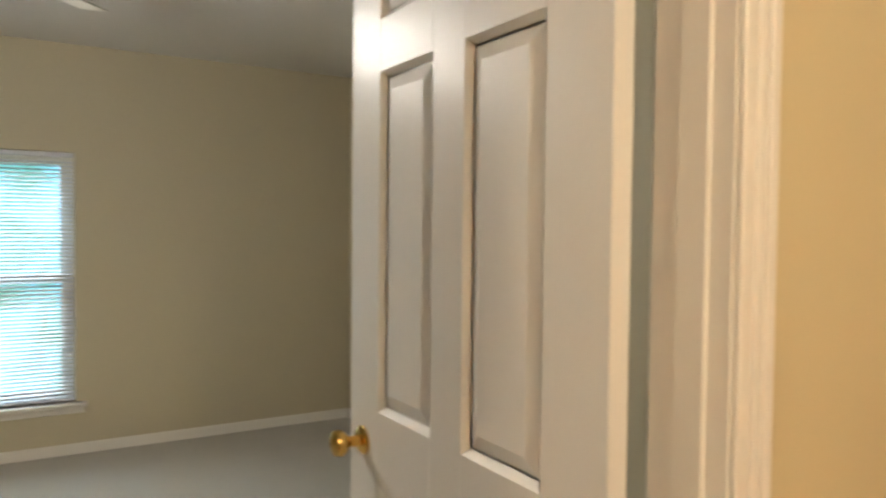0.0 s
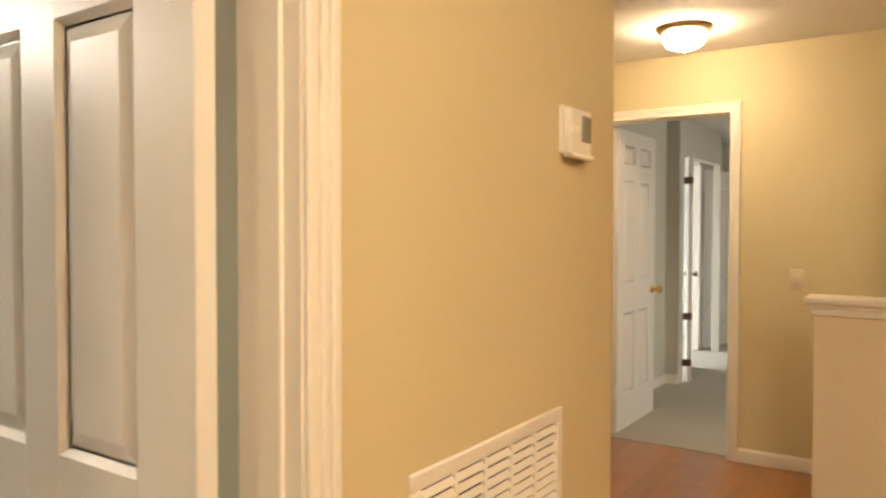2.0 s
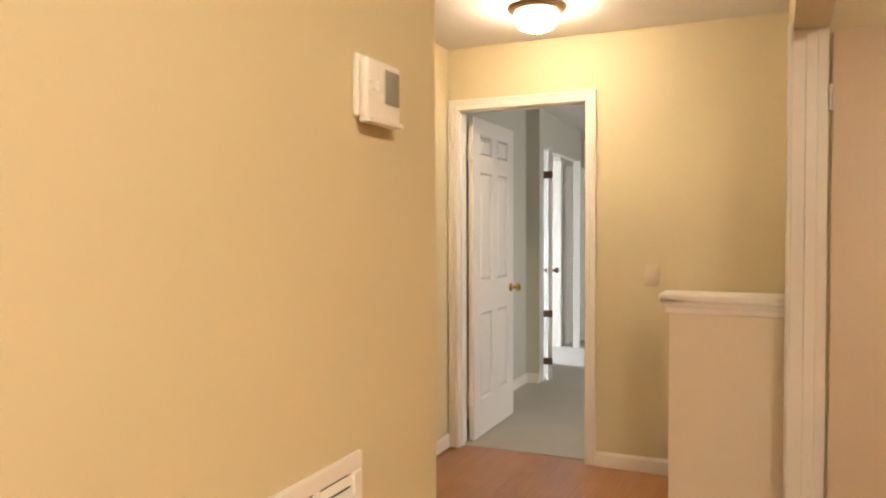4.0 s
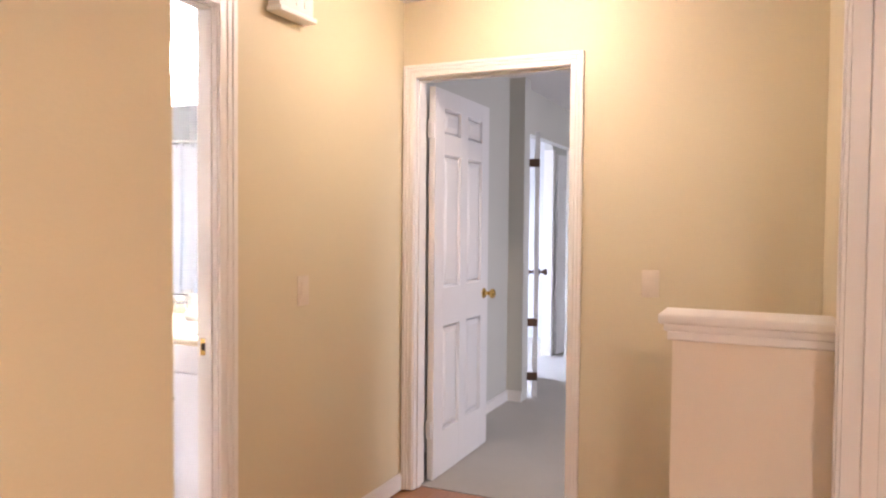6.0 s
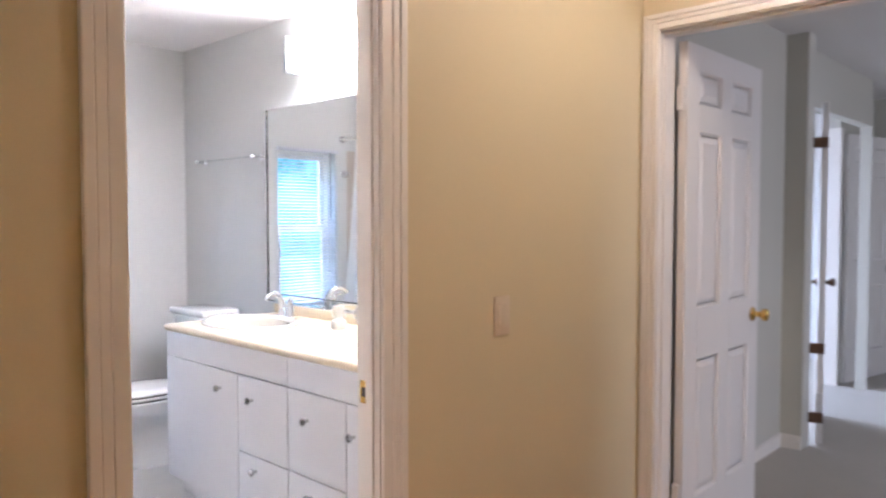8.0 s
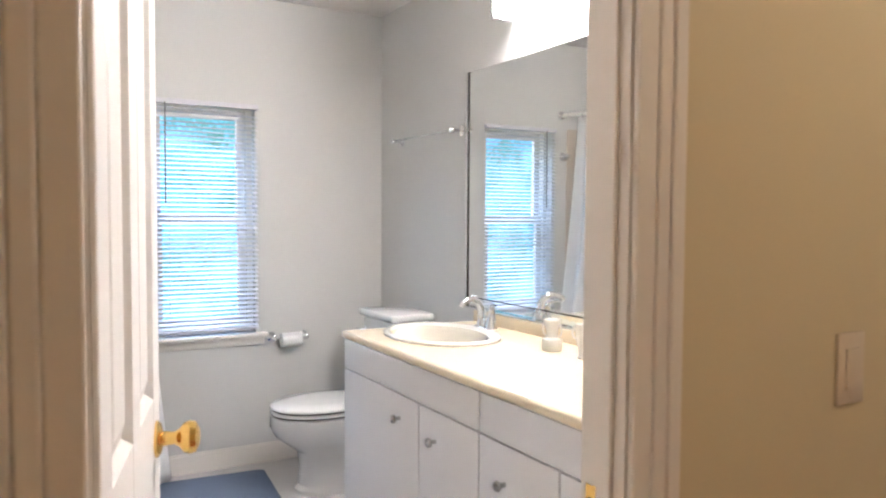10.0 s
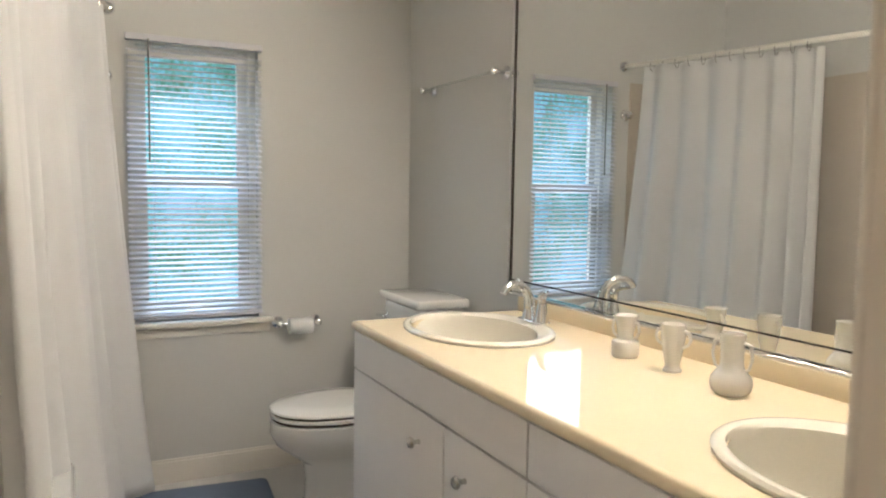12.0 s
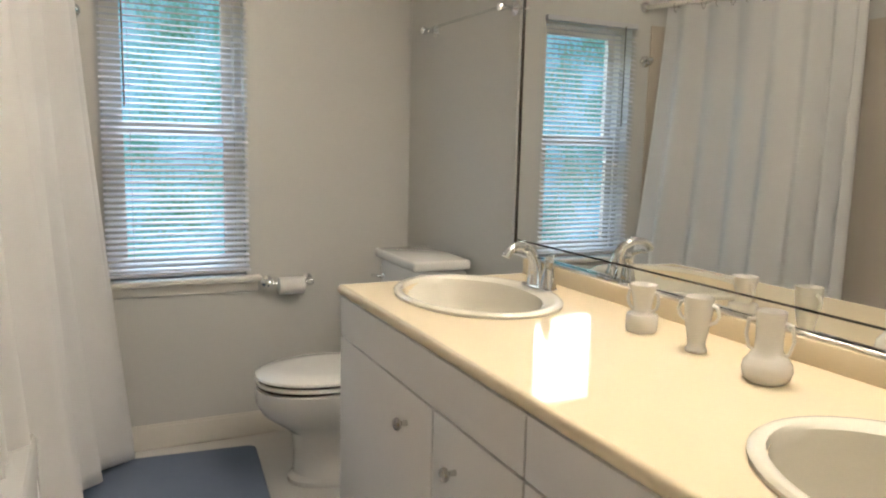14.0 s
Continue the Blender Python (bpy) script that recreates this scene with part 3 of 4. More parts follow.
# flat dark sheet on the wall; the duct's shade is in its colour
part("duct_shade", boxes((-gw + 0.025, -0.0015, -gh + 0.025, gw - 0.025, 0.0, gh - 0.025)), DARK, vg, "dark sheet painted as shade behind the louvres", smooth=False)
for i in range(1, 5):
    u = -gw + 0.030 + i * (2 * gw - 0.06) / 5
    bm = bmesh.new()
    box(bm, u - 0.006, -0.0105, -gh + 0.030, u + 0.006, -0.002, gh - 0.030, bev=0.002, seg=1)
    part("divider", bm, TRIM, vg)
bm = bmesh.new()
loft(bm, [[(u, -0.012, -0.0057), (u, -0.0105, -0.0070), (u, -0.0022, 0.0046), (u, -0.0035, 0.0059)] for u in (-gw + 0.030, gw - 0.030)])
slat_me = finish(bm, "slat", TRIM)
n = int((2 * gh - 0.06) / 0.0205)
step = (2 * gh - 0.06) / n
for i in range(n):
    s = part("slat", slat_me, None, vg)
    s.location = (0, 0, -gh + 0.030 + (i + 0.5) * step)


def switch_plate(m, label):
    t = thing("light_switch", m, label, "light switch", "switches in the hall")
    bm = bmesh.new()
    box(bm, -0.036, -0.006, -0.058, 0.036, 0.0, 0.058, bev=0.0035, seg=2)
    part("plate", bm, ALMOND, t)
    bm = bmesh.new()
    box(bm, -0.0165, -0.010, -0.033, 0.0165, -0.005, 0.033, bev=0.002)
    part("rocker", bm, ALMOND, t)
    for z in (-0.046, 0.046):
        bm = bmesh.new()
        lathe(bm, [(0.0, 0.0), (0.003, 0.0), (0.0025, 0.0012), (0.0, 0.0015)], pose(0, -0.006, z, 90), 8)
        part("screw", bm, ALMOND, t)
    return t


switch_plate(pose(5.142, BY, 1.059), "pale plastic light switch on tan hall wall")
switch_plate(pose(EX, 1.505, 1.076, 0, 0, -90), "pale plastic light switch near half wall")
# door chime
ch = thing("door_chime", pose(5.03, BY, 2.195), "white door chime box high on hall wall", "door chime")
bm = bmesh.new()
box(bm, -0.105, -0.055, -0.095, 0.105, 0.0, 0.105, bev=0.006)
part("cover", bm, PLASTIC, ch)
bm = bmesh.new()
box(bm, -0.113, -0.066, -0.113, 0.113, 0.0, -0.093, bev=0.004)
part("lower_rim", bm, PLASTIC, ch)
for i in range(3):
    bm = bmesh.new()
    box(bm, -0.06 + 0.05 * i, -0.058, -0.07, -0.045 + 0.05 * i, -0.054, 0.08, bev=0.001, seg=1)
    part("rib", bm, PLASTIC, ch)
# strike plate on the bathroom jamb
sp = thing("strike_plate", pose(D2[1], BI - 0.022, 0.905), "brass strike plate on bathroom door jamb", "strike plate")
bm = bmesh.new()
box(bm, -0.0022, -0.022, -0.029, 0.0, 0.014, 0.029, bev=0.001, seg=1)
part("plate", bm, BRASS, sp)
# no real hole: a dark patch paints its shade on the plate
part("latch_shade", boxes((-0.0026, -0.010, -0.012, -0.0020, 0.008, 0.012)), DARK, sp, "dark patch painted as the shaded latch hole", smooth=False)

# ---- windows ----


def window(name, x0, x1, z0, z1, label, wall_y=NY):
    t = thing(name, pose((x0 + x1) / 2, wall_y, z0), label, "window", "", "structure")
    w, h = (x1 - x0) / 2, z1 - z0
    fr = 0.030
    part("frame", boxes((-w, 0.05, 0, -w + fr, 0.13, h), (w - fr, 0.05, 0, w, 0.13, h), (-w + fr, 0.05, 0, w - fr, 0.13, fr), (-w + fr, 0.05, h - fr, w - fr, 0.13, h)), TRIM, t, smooth=False)
    for nm, za, zb, y in (("lower_sash", fr, h * 0.5 + 0.018, 0.066), ("upper_sash", h * 0.5 - 0.018, h - fr, 0.096)):
        s = 0.040
        a = w - fr
        bm = boxes((-a, y, za, -a + s, y + 0.028, zb), (a - s, y, za, a, y + 0.028, zb), (-a + s, y, za, a - s, y + 0.028, za + s), (-a + s, y, zb - s, a - s, y + 0.028, zb))
        sash = part(nm, bm, TRIM, t, smooth=False)
        p = part("pane", boxes((-a + s, y + 0.012, za + s, a - s, y + 0.016, zb - s)), PANE, sash, "clear glass pane", smooth=False)
        p.visible_shadow = False
    bm = bmesh.new()
    box(bm, -w - 0.05, -0.045, -0.022, w + 0.055, 0.05, 0.0, bev=0.005)
    part("sill", bm, TRIM, t, "white painted sill")
    bm = bmesh.new()
    box(bm, -w - 0.04, -0.014, -0.066, w + 0.045, -0.0, -0.022, bev=0.004)
    part("apron", bm, TRIM, t, "white painted apron")
    return t


def blind(x0, x1, z0, z1, y, tilt, label, pitch=0.0225):
    t = thing("window_blind", pose((x0 + x1) / 2, y, z0), label, "window blind", "blinds at the windows")
    w, h = (x1 - x0) / 2, z1 - z0
    bm = bmesh.new()
    box(bm, -w, -0.013, h - 0.026, w, 0.013, h, bev=0.002, seg=1)
    part("head_rail", bm, SLAT, t)
    bm = bmesh.new()
    box(bm, -w, -0.012, 0.0, w, 0.012, 0.014, bev=0.003, seg=1)
    part("bottom_rail", bm, SLAT, t)
    bm = bmesh.new()
    c, s = math.cos(radians(tilt)), math.sin(radians(tilt))
    prof = []
    for k in range(5):
        u = (k / 4 - 0.5) * 0.0254
        v = 0.0018 * (1 - (2 * u / 0.0254) ** 2)
        prof.append((u * c - v * s, u * s + v * c))
    under = [(a + 0.0006 * s, b - 0.0006 * c) for a, b in prof]
    loft(bm, [[(x, a, b) for a, b in prof + under[::-1]] for x in (-w + 0.003, w - 0.003)])
    me = finish(bm, "slat", SLAT, True)
    for i in range(int((h - 0.052) / pitch)):
        sl = part("slat", me, None, t)
        sl.location = (0.0008 * math.sin(i * 2.3), 0, 0.026 + i * pitch)
        sl.rotation_euler = (radians(1.2 * math.sin(i * 1.7)), 0, 0)
    for u in (-w * 0.62, w * 0.62):
        bm = bmesh.new()
        tube(bm, [(u, -0.0135, 0.01), (u, -0.0135, h - 0.02)], 0.0009, 5)
        part("ladder_cord", bm, SLAT, t)
    bm = bmesh.new()
    tube(bm, [(-w + 0.085, -0.022, h * 0.56), (-w + 0.085, -0.020, h - 0.02)], 0.0035, 8)
    part("tilt_wand", bm, GREYPLASTIC, t, "translucent grey tilt wand")
    return t


window("window_1", *W1, "white double-hung bathroom window with painted sill")
window("window_2", *W2, "white double-hung bedroom window with painted sill")
blind(4.504, 5.041, 0.708, 1.854, NY - 0.020, 22, "white mini blind with half-open slats over bathroom window")
blind(0.958, 1.833, 0.316, 1.771, NY + 0.025, 22, "white mini blind with half-open slats in bedroom window")

# ---- bathroom: vanity ----
VY0, VY1, VX = BI + 0.006, 4.740, 5.117       # cabinet ends and front
TOP = 0.835
vc = thing("vanity_cabinet", pose(0, 0, 0), "white laminate vanity cabinet with doors and drawers", "vanity cabinet")
part("body", boxes((VX + 0.004, VY0, 0.09, VX + 0.020, VY1, TOP - 0.031), (VX + 0.020, VY0, 0.09, MX, VY0 + 0.016, TOP - 0.031), (VX + 0.020, VY1 - 0.016, 0.09, MX, VY1, TOP - 0.031), (MX - 0.012, VY0 + 0.016, 0.09, MX, VY1 - 0.016, TOP - 0.031), (VX + 0.020, VY0 + 0.016, 0.09, MX - 0.012, VY1 - 0.016, 0.106), (VX + 0.06, VY0, 0.0, MX, VY1, 0.09)), CABINET, vc, smooth=False)


def front(name, ya, yb, za, zb, knob=None):
    bm = bmesh.new()
    box(bm, VX - 0.016, ya + 0.0005, za, VX + 0.002, yb - 0.0005, zb, bev=0.0025, seg=2)
    p = part(name, bm, CABINET, vc)
    if knob:
        bm = bmesh.new()
        m = pose(VX - 0.016, knob[0], knob[1], 0, -90, 0)
        lathe(bm, [(0.0, 0.0), (0.007, 0.0), (0.006, 0.006), (0.006, 0.014), (0.013, 0.019), (0.0155, 0.024), (0.013, 0.030), (0.006, 0.033), (0.0, 0.0335)], m, 18)
        part("knob", bm, NICKEL, p, "brushed nickel knob")
    return p


front("false_front", 3.737, VY1 - 0.004, 0.690, 0.803)
front("false_front", VY0 + 0.06, 3.733, 0.690, 0.803)
front("door", 4.100, VY1 - 0.004, 0.105, 0.685, (4.237, 0.605))
front("drawer", 3.737, 4.096, 0.362, 0.685, (3.986, 0.592))
front("drawer", 3.737, 4.096, 0.105, 0.356, (3.961, 0.300))
front("drawer", 3.377, 3.733, 0.362, 0.685, (3.604, 0.580))
front("drawer", 3.377, 3.733, 0.105, 0.356, (3.583, 0.290))
front("door", 2.930, 3.373, 0.105, 0.685, (3.330, 0.574))
front("filler", VY0 + 0.06, 2.926, 0.105, 0.685)

SINKS = [(5.395, 4.468), (5.385, 3.205)]
SA, SB = 0.205, 0.268
ct = thing("countertop", pose(0, 0, 0), "glossy cream cultured marble vanity top", "countertop")
bm = bmesh.new()
x0, x1, y0, y1 = 5.098, MX, VY0, 4.756
# slab with two oval cut-outs: rows of quads between the ovals and their cells
N = 40


def slab_cell(bm, cx, cy, ya, yb, z):
    outer, inner = [], []
    for i in range(N):
        a = 2 * math.pi * i / N
        c, s = math.cos(a), math.sin(a)
        inner.append((cx + (SA - 0.02) * c, cy + (SB - 0.02) * s))
        k = 1e9
        if c > 1e-9:
            k = min(k, (x1 - cx) / c)
        if c < -1e-9:
            k = min(k, (x0 + 0.012 - cx) / c)
        if s > 1e-9:
            k = min(k, (yb - cy) / s)
        if s < -1e-9:
            k = min(k, (ya - cy) / s)
        outer.append((cx + k * c, cy + k * s))
    corners = [(x1, ya), (x1, yb), (x0 + 0.012, ya), (x0 + 0.012, yb)]
    for c in corners:
        j = min(range(N), key=lambda i: (outer[i][0] - c[0]) ** 2 + (outer[i][1] - c[1]) ** 2)
        outer[j] = c
    vo, vi = [bm.verts.new((*p, z)) for p in outer], [bm.verts.new((*p, z)) for p in inner]
    vd = [bm.verts.new((*p, z - 0.03)) for p in inner]
    for i in range(N):
        j = (i + 1) % N
        bm.faces.new((vo[i], vo[j], vi[j], vi[i]))
        bm.faces.new((vi[i], vi[j], vd[j], vd[i]))


for (cx, cy), (ya, yb) in zip(SINKS, ((3.80, y1 - 0.012), (y0, 3.80))):
    slab_cell(bm, cx, cy, ya, yb, TOP)
# rounded front edge and end
edge = [(0.012, 0.0), (0.006, -0.0015), (0.002, -0.006), (0.0, -0.014), (0.002, -0.024), (0.008, -0.030), (0.03, -0.030)]
loops = []
for d, z in edge:
    loops.append([(x0 + d, y0, TOP + z), (x0 + d, y1 - d, TOP + z), (x1, y1 - d, TOP + z)])
rings = [[bm.verts.new(p) for p in loop] for loop in loops]
for a, b in zip(rings, rings[1:]):
    for i in range(2):
        bm.faces.new((a[i], a[i + 1], b[i + 1], b[i]))
part("slab", bm, COUNTER, ct)
bm = bmesh.new()
box(bm, MX - 0.036, y0, TOP - 0.005, MX, y1 - 0.02, TOP + 0.050, bev=0.004)
part("backsplash", bm, COUNTER, ct)

sink_profile = [(1.03, 0.001), (1.035, 0.008), (1.01, 0.0135), (0.97, 0.0145), (0.93, 0.0125), (0.905, 0.006), (0.89, -0.012), (0.865, -0.06), (0.80, -0.115), (0.64, -0.155), (0.36, -0.170), (0.10, -0.175)]
for cx, cy in SINKS:
    s = thing("sink", pose(cx, cy, TOP), "cream oval drop-in basin set in vanity top", "sink", "sinks in the vanity")
    bm = bmesh.new()
    rings = []
    for r, z in sink_profile:
        shift = -0.014 * (1 - r) - (0.016 if r < 0.92 else 0)
        rings.append([bm.verts.new((SA * r * math.cos(2 * math.pi * i / 48) * (0.93 if r < 0.92 else 1) + shift, SB * r * math.sin(2 * math.pi * i / 48), z)) for i in range(48)])
    for a, b in zip(rings, rings[1:]):
        for i in range(48):
            bm.faces.new((a[i], a[(i + 1) % 48], b[(i + 1) % 48], b[i]))
    bm.faces.new(rings[-1])
    part("basin", bm, BASIN, s)
    bm = bmesh.new()
    lathe(bm, [(0.0, -0.1735), (0.024, -0.1735), (0.026, -0.171), (0.020, -0.170), (0.0, -0.172)], pose(-0.03, 0, 0), 20)
    part("drain", bm, CHROME, s, "chrome drain ring")
    # faucet on the back of the rim
    f = thing("faucet", pose(cx + 0.195, cy - 0.012, TOP + 0.0135) @ Matrix.Scale(0.86, 4), "polished chrome faucet with curved spout and lever", "faucet", "faucets")
    bm = bmesh.new()
    box(bm, -0.024, -0.072, 0, 0.026, 0.072, 0.010, bev=0.005, seg=3)
    part("base", bm, CHROME, f)
    bm = bmesh.new()
    tube(bm, [(0.004, 0.030, 0.006), (0.004, 0.030, 0.040), (-0.004, 0.028, 0.085), (-0.024, 0.022, 0.120), (-0.060, 0.012, 0.141), (-0.098, 0.004, 0.138), (-0.122, 0.0, 0.122), (-0.130, -0.001, 0.108)],
         [0.030, 0.024, 0.019, 0.0165, 0.015, 0.014, 0.0135, 0.0135], 16)
    part("spout", bm, CHROME, f)
    bm = bmesh.new()
    lathe(bm, [(0.0, 0.006), (0.028, 0.006), (0.026, 0.020), (0.018, 0.060), (0.015, 0.082), (0.017, 0.088), (0.016, 0.100), (0.010, 0.108), (0.0, 0.110)], pose(0.004, -0.045, 0), 20)
    handle = part("handle_body", bm, CHROME, f)
    bm = bmesh.new()
    tube(bm, [(0.004, -0.045, 0.098), (-0.008, -0.062, 0.112), (-0.014, -0.085, 0.120), (-0.016, -0.108, 0.121)], [0.009, 0.008, 0.0075, 0.006], 12)
    part("lever", bm, CHROME, handle)

# mirror
mr = thing("mirror", pose(0, 0, 0), "large frameless wall mirror above vanity top", "mirror")
part("backing", boxes((MX - 0.006, BI + 0.004, TOP + 0.054, MX, 4.827, 1.937), (MX - 0.012, 4.8135, TOP + 0.054, MX - 0.006, 4.825, 1.937)), DARK, mr, "dark mirror edge", smooth=False)
part("glass", boxes((MX - 0.012, BI + 0.006, 0.937, MX - 0.006, 4.813, 1.934)), MIRROR, mr, "silvered mirror glass", smooth=False)
part("lower_strip", boxes((MX - 0.0125, BI + 0.006, TOP + 0.060, MX - 0.006, 4.813, 0.932)), MIRROR, mr, "silvered mirror strip", smooth=False)
bm = bmesh.new()
box(bm, MX - 0.030, BI + 0.006, TOP + 0.051, MX, 4.819, TOP + 0.059, bev=0.001, seg=1)
box(bm, MX - 0.016, 4.828, TOP + 0.051, MX, 4.841, 1.939, bev=0.001, seg=1)
part("edge_channel", bm, CHROME, mr, "thin metal edge channel")

# ceramic pots
POTS = [
    (5.575, 4.010, 0.92, [(0.0, 0.0), (0.035, 0.0), (0.038, 0.006), (0.0385, 0.034), (0.036, 0.044), (0.024, 0.049), (0.021, 0.058), (0.025, 0.080), (0.031, 0.104), (0.0335, 0.116), (0.0305, 0.116), (0.022, 0.090), (0.0, 0.075)], 0.052, 0.100, 0.010),
    (5.570, 3.838, 0.96, [(0.0, 0.0), (0.022, 0.0), (0.023, 0.005), (0.018, 0.012), (0.0185, 0.022), (0.024, 0.050), (0.029, 0.085), (0.031, 0.118), (0.0285, 0.118), (0.026, 0.085), (0.0, 0.045)], 0.062, 0.104, 0.014),
    (5.545, 3.642, 0.82, [(0.0, 0.0), (0.038, 0.0), (0.048, 0.009), (0.053, 0.026), (0.051, 0.042), (0.041, 0.056), (0.030, 0.070), (0.0285, 0.095), (0.030, 0.130), (0.033, 0.156), (0.030, 0.156), (0.026, 0.120), (0.0, 0.080)], 0.060, 0.135, 0.020),
]
POT_WORDS = ["small grey ceramic pot with squat base and handles", "small grey ceramic goblet with two handles", "grey ceramic vase with round belly and two handles"]
for (px, py, k, prof, ha, hb, out), words in zip(POTS, POT_WORDS):
    p = thing("ceramic_pot", pose(px, py, TOP + 0.0005, 0, 0, 18) @ Matrix.Scale(k, 4), words, "ceramic pot", "pots on the vanity")
    bm = bmesh.new()
    lathe(bm, prof, None, 30)
    part("vessel", bm, CERAMIC, p)
    for s in (-1, 1):
        bm = bmesh.new()
        tube(bm, [(0, s * 0.026, ha), (0, s * (0.030 + out * 0.7), ha + 0.008), (0, s * (0.032 + out), (ha + hb) / 2), (0, s * (0.031 + out * 0.8), hb - 0.004), (0, s * 0.031, hb)], 0.0042, 8)
        part("handle", bm, CERAMIC, p)

# ---- bathroom: wall fittings ----


def bar_post(bm, m, r=1.0):
    lathe(bm, [(0.0, 0.0), (0.024 * r, 0.0), (0.024 * r, 0.005), (0.016 * r, 0.010), (0.009 * r, 0.016), (0.008 * r, 0.040), (0.013 * r, 0.046), (0.016 * r, 0.056), (0.013 * r, 0.066), (0.005 * r, 0.071), (0.0, 0.0715)], m, 20)


tb = thing("towel_bar", pose(MX, 5.20, 1.686), "towel bar with chrome posts on pale wall", "towel bar")
for s in (-0.305, 0.305):
    bm = bmesh.new()
    bar_post(bm, pose(0, s, 0, 0, -90, 0))
    part("post", bm, CHROME, tb)
bm = bmesh.new()
tube(bm, [(-0.056, -0.305, 0), (-0.056, 0.305, 0)], 0.005, 12)
part("bar", bm, ACRYLIC, tb, "clear acrylic bar")
rh = thing("robe_hook", pose(4.427, NY, 1.681), "round chrome robe hook beside window", "robe hook")
bm = bmesh.new()
lathe(bm, [(0.0, 0.0), (0.030, 0.0), (0.030, 0.006), (0.024, 0.012), (0.010, 0.016), (0.010, 0.028), (0.018, 0.034), (0.021, 0.042), (0.016, 0.050), (0.0, 0.052)], pose(0, 0, 0, 90), 24)
part("knob", bm, CHROME, rh)
tp = thing("toilet_paper_holder", pose(5.196, NY, 0.658), "chrome toilet paper holder with part-used roll", "paper holder")
for s in (-0.085, 0.085):
    bm = bmesh.new()
    bar_post(bm, pose(s, 0, 0, 90), 1.05)
    part("post", bm, CHROME, tp)
bm = bmesh.new()
tube(bm, [(-0.085, -0.056, 0), (0.085, -0.056, 0)], 0.006, 10)
part("spindle", bm, CHROME, tp)
bm = bmesh.new()
lathe(bm, [(0.019, -0.052), (0.035, -0.052), (0.036, -0.050), (0.036, 0.050), (0.035, 0.052), (0.019, 0.052)], pose(0.004, -0.056, -0.012, 0, 90, 0), 28)
part("paper_roll", bm, PAPER, tp, "white paper roll")

# ---- bathroom: toilet ----
to = thing("toilet", pose(5.715, 5.285, 0), "white two-piece toilet with closed lid", "toilet")


def oval(cx, a, b, z, n=36, back=None):
    pts = []
    for i in range(n):
        c, s = math.cos(2 * math.pi * i / n), math.sin(2 * math.pi * i / n)
        x = cx + a * c
        if back is not None:
            x = min(x, back)
        pts.append((x, b * math.copysign(abs(s) ** 0.9, s), z))
    return pts


bm = bmesh.new()
loft(bm, [oval(-0.375, 0.262, 0.130, 0.0), oval(-0.375, 0.262, 0.132, 0.018), oval(-0.372, 0.246, 0.122, 0.035), oval(-0.372, 0.243, 0.120, 0.120), oval(-0.378, 0.246, 0.122, 0.190), oval(-0.420, 0.258, 0.142, 0.232), oval(-0.458, 0.270, 0.168, 0.272), oval(-0.475, 0.276, 0.181, 0.318), oval(-0.478, 0.270, 0.185, 0.365), oval(-0.478, 0.25, 0.176, 0.372)])
part("bowl", bm, PORCELAIN, to)
bm = bmesh.new()
loft(bm, [oval(-0.485, 0.258, 0.180, 0.379), oval(-0.485, 0.264, 0.186, 0.382), oval(-0.485, 0.264, 0.186, 0.391), oval(-0.485, 0.258, 0.180, 0.395)])
part("seat", bm, PORCELAIN, to)
bm = bmesh.new()
loft(bm, [oval(-0.485, 0.260, 0.182, 0.4025), oval(-0.485, 0.266, 0.188, 0.406), oval(-0.485, 0.264, 0.186, 0.414), oval(-0.485, 0.245, 0.170, 0.423), oval(-0.485, 0.16, 0.11, 0.428)])
part("lid", bm, PORCELAIN, to)
bm = bmesh.new()
# dark core whose colour gives the shade between bowl, seat and lid
loft(bm, [oval(-0.485, 0.257, 0.179, 0.371), oval(-0.485, 0.257, 0.179, 0.404)])
part("seat_gap_shade", bm, DARK, to, "dark filler painted as shade under seat and lid")
bm = bmesh.new()
box(bm, -0.34, -0.11, 0.20, -0.12, 0.11, 0.40, bev=0.03, seg=3)
part("deck", bm, PORCELAIN, to)
bm = bmesh.new()
box(bm, -0.222, -0.19, 0.385, -0.012, 0.175, 0.788, bev=0.022, seg=3)
part("tank", bm, PORCELAIN, to)
bm = bmesh.new()
box(bm, -0.240, -0.205, 0.790, -0.008, 0.19, 0.827, bev=0.012, seg=3)
part("tank_lid", bm, PORCELAIN, to)
bm = bmesh.new()
lathe(bm, [(0.0, 0.0), (0.014, 0.0), (0.014, 0.006), (0.007, 0.010), (0.0, 0.018)], pose(-0.222, 0.125, 0.722, 0, -90, 0), 14)
tube(bm, [(-0.236, 0.125, 0.722), (-0.246, 0.150, 0.721), (-0.248, 0.185, 0.717)], [0.006, 0.006, 0.007], 10)
part("flush_lever", bm, CHROME, to, "chrome flush lever")

# ---- bathroom: tub, curtain, mat ----
tu = thing("bathtub", pose(0, 0, 0), "pale bathtub behind shower curtain", "bathtub")
bm = bmesh.new()
tx0, tx1, ty0, ty1 = WX + 0.002, 4.30, 4.02, NY - 0.016


def rrect(ax, bx, ay, by, r, z, n=6):
    pts = []
    for cx, cy, a0 in ((bx - r, by - r, 0), (ax + r, by - r, 90), (ax + r, ay + r, 180), (bx - r, ay + r, 270)):
        for i in range(n + 1):
            a = radians(a0 + 90 * i / n)
            pts.append((cx + r * math.cos(a), cy + r * math.sin(a), z))
    return pts


